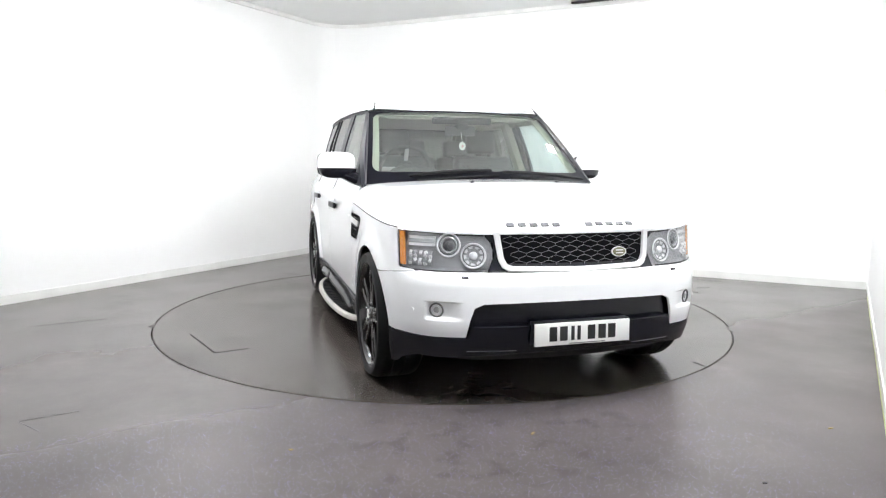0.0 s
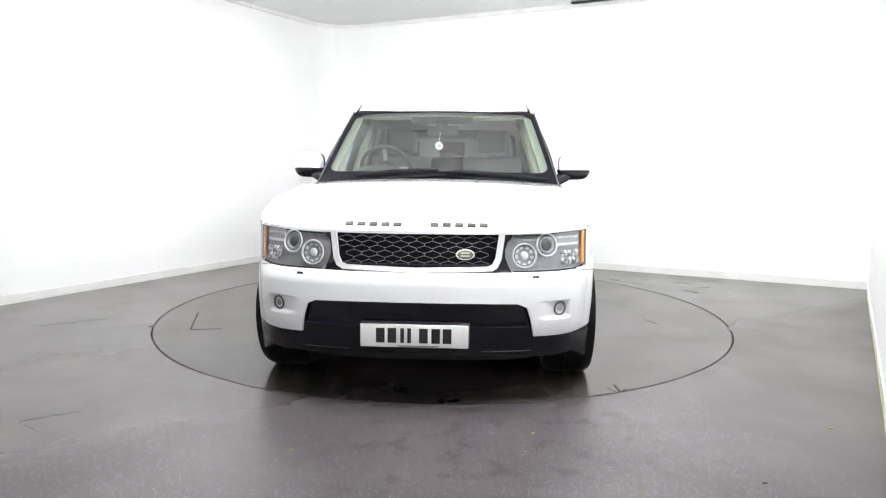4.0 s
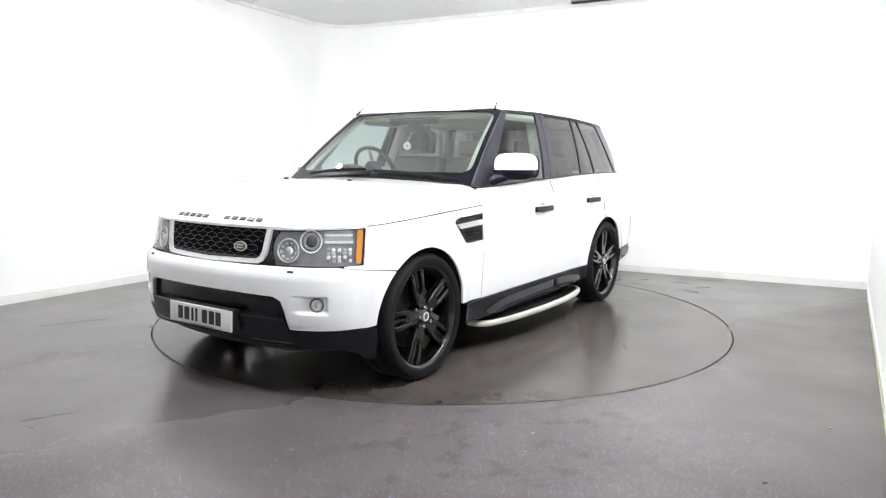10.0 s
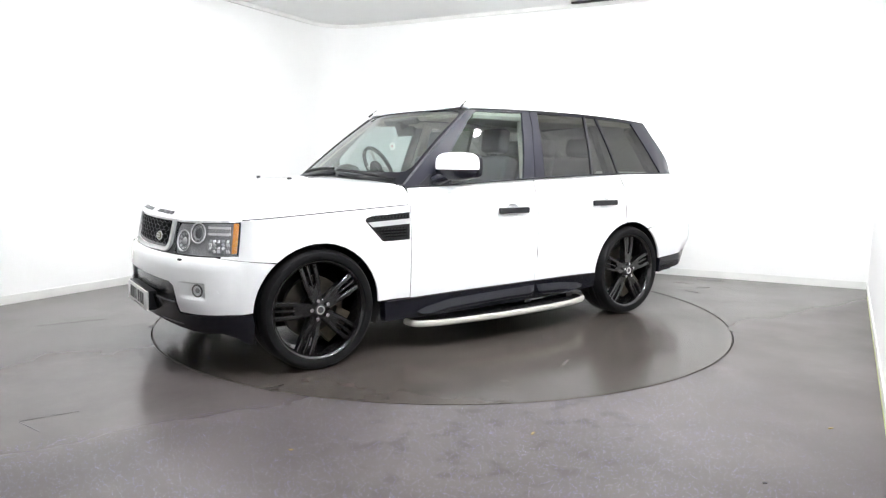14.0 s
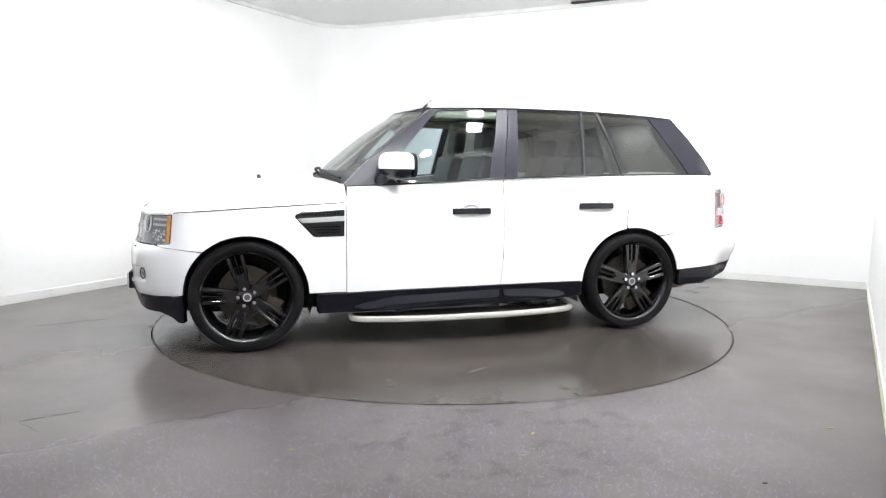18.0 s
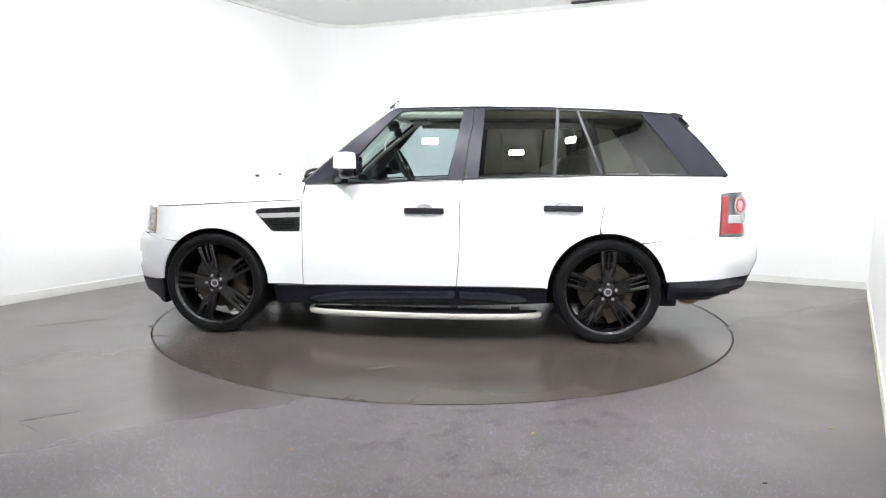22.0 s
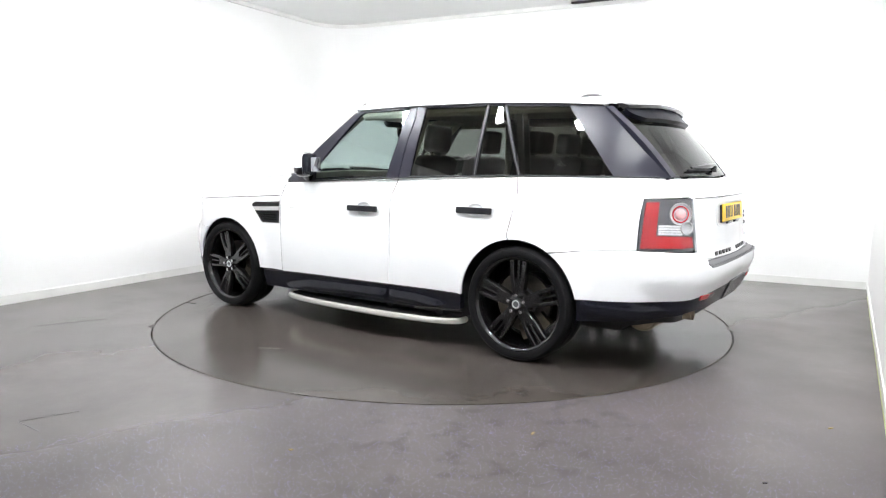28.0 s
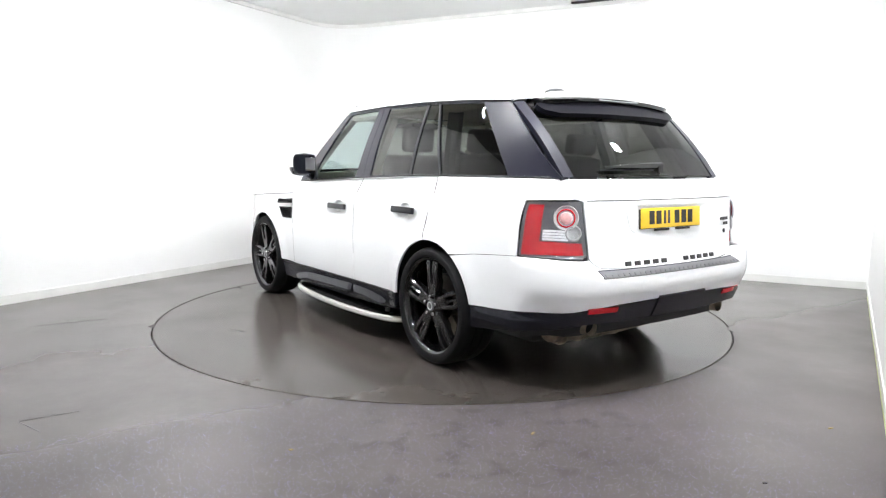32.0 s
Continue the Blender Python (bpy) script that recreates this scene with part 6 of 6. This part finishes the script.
    for s in (1, -1):
        part("door_card", box_bm(1.0, 0.04, 0.52, pose(0.32, s * 0.80, 0.80, 0, 0, 0), 0.015), M_BEIGE, BODY["fdoor", s])
        part("door_card", box_bm(0.9, 0.04, 0.28, pose(-0.66, s * 0.79, 0.95, 0, 0, 0), 0.015), M_BEIGE, BODY["rdoor", s])
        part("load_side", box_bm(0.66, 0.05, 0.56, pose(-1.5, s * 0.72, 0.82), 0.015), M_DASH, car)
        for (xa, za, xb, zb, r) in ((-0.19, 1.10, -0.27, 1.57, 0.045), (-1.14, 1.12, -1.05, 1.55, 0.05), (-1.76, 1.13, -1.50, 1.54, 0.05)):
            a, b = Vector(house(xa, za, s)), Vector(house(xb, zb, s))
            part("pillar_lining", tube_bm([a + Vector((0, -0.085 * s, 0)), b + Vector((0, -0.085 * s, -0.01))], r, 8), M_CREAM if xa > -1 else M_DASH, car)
        part("side_lining", tube_bm([Vector(house(x, 1.56, s)) + Vector((0, -0.045 * s, 0.0)) for x in np.linspace(0.25, -1.55, 10)], 0.030, 8), M_CREAM, car)
    # roof lining: one sheet under the roof
    bm = bmesh.new()
    rows = []
    for x in np.linspace(0.30, -1.58, 14):
        w = house(x, 1.58)[1] - 0.03
        rows.append([bm.verts.new((x, y, roof_top(x, y)[2] - 0.045)) for y in np.linspace(-w, w, 11)])
    for a, b in zip(rows, rows[1:]):
        for i in range(10):
            bm.faces.new((a[i], a[i + 1], b[i + 1], b[i]))
    bmesh.ops.recalc_face_normals(bm, faces=bm.faces[:])
    part("roof_lining", bm, M_CREAM, car, "cream roof lining")
    # seats
    def seat(x, y, w, rear=False):
        base = part("seat", box_bm(0.50, w, 0.16, pose(x, y, 0.66, 0, -4), 0.05, 4), M_SEAT, car, "dark leather seat")
        hgt = 0.60
        bk = box_bm(0.14, w * 0.96, hgt, pose(x - 0.27, y, 0.98, 0, -14), 0.05, 4)
        part("backrest", bk, M_SEAT, base, "dark leather backrest")
        heads = (y,) if not rear else (y - 0.0,)
        for yy in heads:
            m = pose(x - 0.375, yy, 1.395 if not rear else 1.36, 0, -8)
            part("headrest", box_bm(0.10, 0.25, 0.19 if not rear else 0.15, m, 0.042, 4), M_SEAT, base, "dark leather headrest")
            for k in (-0.05, 0.05):
                part("headrest_post", tube_bm([(x - 0.345, yy + k, 1.22), (x - 0.37, yy + k, 1.34)], 0.007, 8), M_CHROME, base)
        return base
    seat(0.16, 0.38, 0.52)
    seat(0.16, -0.38, 0.52)
    for y in (0.44, 0.0, -0.44):
        seat(-0.72, y, 0.43, True)
    # inside mirror, sensor box, hanging air freshener
    part("inside_mirror", box_bm(0.035, 0.24, 0.075, pose(0.375, 0.0, 1.462, 0, 8), 0.02, 3), M_DASH, car, "dark inside mirror")
    part("mirror_stem", box_bm(0.09, 0.09, 0.06, pose(0.41, 0.0, 1.512, 0, 30), 0.02), M_DASH, car)
    part("shade_band", box_bm(0.03, 0.46, 0.05, pose(0.415, 0, 1.535, 0, 40), 0.01), M_DASH, car)
    fr = part("air_freshener", cyl_bm(0.030, 0.006, 28, pose(0.485, -0.017, 1.347, 0, 90, 18), 0.002), M_PLATEW, car, "white round air freshener with a red spot")
    part("freshener_spot", cyl_bm(0.013, 0.008, 20, pose(0.485, -0.017, 1.347, 0, 90, 18), 0.002), M_PINKLENS, fr)
    part("freshener_cord", tube_bm([(0.485, -0.017, 1.376), (0.43, -0.01, 1.45)], 0.0022, 5), M_PLATEW, fr)
    for y in (0.36, -0.36):
        part("sun_visor", box_bm(0.16, 0.38, 0.018, pose(0.22, y, 1.562, 0, 8), 0.008), M_CREAM, car)


build_inside()


# ---------------------------------------------------------------- marks on the turntable and the floor
def strip(a, b, w, z, mat, parent, name, label=""):
    a, b = Vector(a), Vector(b)
    d = b - a
    m = pose((a.x + b.x) / 2, (a.y + b.y) / 2, z, 0, 0, math.degrees(math.atan2(d.y, d.x)))
    return part(name, box_bm(d.length, w, 0.002, m), mat, parent, label, smooth=False)


strip((-1.786, -0.872), (-1.458, -1.338), 0.008, 0.0006, M_SEAM, turntable, "hatch_joint", "dark cut line of a hatch")
strip((-1.458, -1.338), (-1.273, -1.225), 0.008, 0.0006, M_SEAM, turntable, "hatch_joint")
strip((1.570, -1.445), (1.612, -1.545), 0.010, 0.0006, M_SEAM, turntable, "hatch_joint")
bm = lathe_bm([(TABLE_R - 0.0080, -0.020), (TABLE_R - 0.0080, 0.001), (TABLE_R - 0.0048, 0.001), (TABLE_R - 0.0048, -0.020)], 192, True)
bm.transform(pose(0, 0, 0, 90))
part("edge_ring", bm, M_EDGE, turntable, "rusty brown steel edge ring")
bm = lathe_bm([(TABLE_R + 0.0046, -0.020), (TABLE_R + 0.0046, 0.001), (TABLE_R + 0.0068, 0.001), (TABLE_R + 0.0068, -0.020)], 192, True)
bm.transform(pose(0, 0, 0, 90))
tagged(part("floor_ring", bm, M_FAINT), "thin grey metal ring round the turntable", "trim", kind="structure")


def floor_joint(a, b, w=0.006, mat=None):
    j = strip(a, b, w, 0.0004, mat or M_SEAM, None, "floor_joint")
    return tagged(j, "dark joint line between floor sheets", "floor joint", kind="structure")


floor_joint((-3.0, -0.66), (-2.60, -0.425), 0.004, M_FAINT)
floor_joint((-1.982, -2.517), (-1.812, -2.634), 0.002, M_FAINT)
floor_joint((-1.982, -2.517), (-1.773, -2.373), 0.002, M_FAINT)


def debris(name, x, y, size, turn, mat, label, category):
    rnd = random.Random(int(abs(x * 1000)))
    pts = [(size * math.cos(a) * rnd.uniform(0.5, 1.1), size * 0.28 * math.sin(a) * rnd.uniform(0.6, 1.2)) for a in np.linspace(0, 2 * math.pi, 9)[:-1]]
    return tagged(part(name, prism_bm(pts, 0.004, pose(x, y, 0.0005, 3, 0, turn)), mat, smooth=False), label, category)


debris("leaf_scrap", 0.416, -2.603, 0.022, 60, M_STRAW, "dry pale leaf scrap on the floor", "leaf")
debris("leaf_scrap", -0.641, -2.803, 0.014, 20, M_STRAW, "dry pale leaf scrap on the floor", "leaf")
debris("leaf_scrap", 1.822, -2.511, 0.018, 10, M_STRAW, "dry yellow leaf scrap on the floor", "leaf")
debris("grit_crumb", 1.252, -3.07, 0.012, 0, M_SEAM, "dark crumb of grit on the floor", "grit")


def dried_mark(x, y, rx, ry, turn, seed):
    rnd = random.Random(seed)
    ph = [rnd.uniform(0, 6.28) for _ in range(4)]
    pts = []
    for k in range(36):
        a = 2 * math.pi * k / 36
        r = 1 + 0.22 * math.sin(2 * a + ph[0]) + 0.14 * math.sin(3 * a + ph[1]) + 0.09 * math.sin(7 * a + ph[2])
        pts.append((rx * r * math.cos(a), ry * r * math.sin(a)))
    return tagged(part("dried_mark", prism_bm(pts, 0.0008, pose(x, y, 0.0001, 0, 0, turn)), M_SCUFF, smooth=False), "pale dried water mark on the dark floor", "water mark")


for k, (x, y, rx, ry, turn) in enumerate(((1.84, 1.58, 0.07, 0.05, -20), (2.16, 1.60, 0.05, 0.035, 10), (1.99, 1.36, 0.05, 0.028, -30), (2.52, 1.42, 0.09, 0.05, -25), (2.86, 1.62, 0.12, 0.05, -26),
                                          (2.42, 0.94, 0.10, 0.018, -52), (2.18, -0.61, 0.09, 0.03, -75), (2.62, 1.16, 0.06, 0.03, 12))):
    dried_mark(x, y, rx, ry, turn, k)

strip((1.60, 0.30), (1.70, 0.20), 0.012, 0.0006, M_FAINT, turntable, "scuff", "dark scuff mark")


# ---------------------------------------------------------------- motion
def turn_at(t):
    """The turntable's heading in degrees at t seconds."""
    s = t / 32
    return 0.0018 - 161.882 * s - 2.450 * s * (1 - s) + 3.097 * s * (1 - s) * (s - 0.5)


def motions():
    seconds = [k * 0.5 for k in range(65)]
    walk(turntable, [(t, pose(0, 0, 0, 0, 0, turn_at(t))) for t in seconds])
    walk(car, [(t, pose(0, 0, 0, 0, 0, turn_at(t) - 72.931) @ pose(0, 0.010, 0)) for t in seconds])


motions()
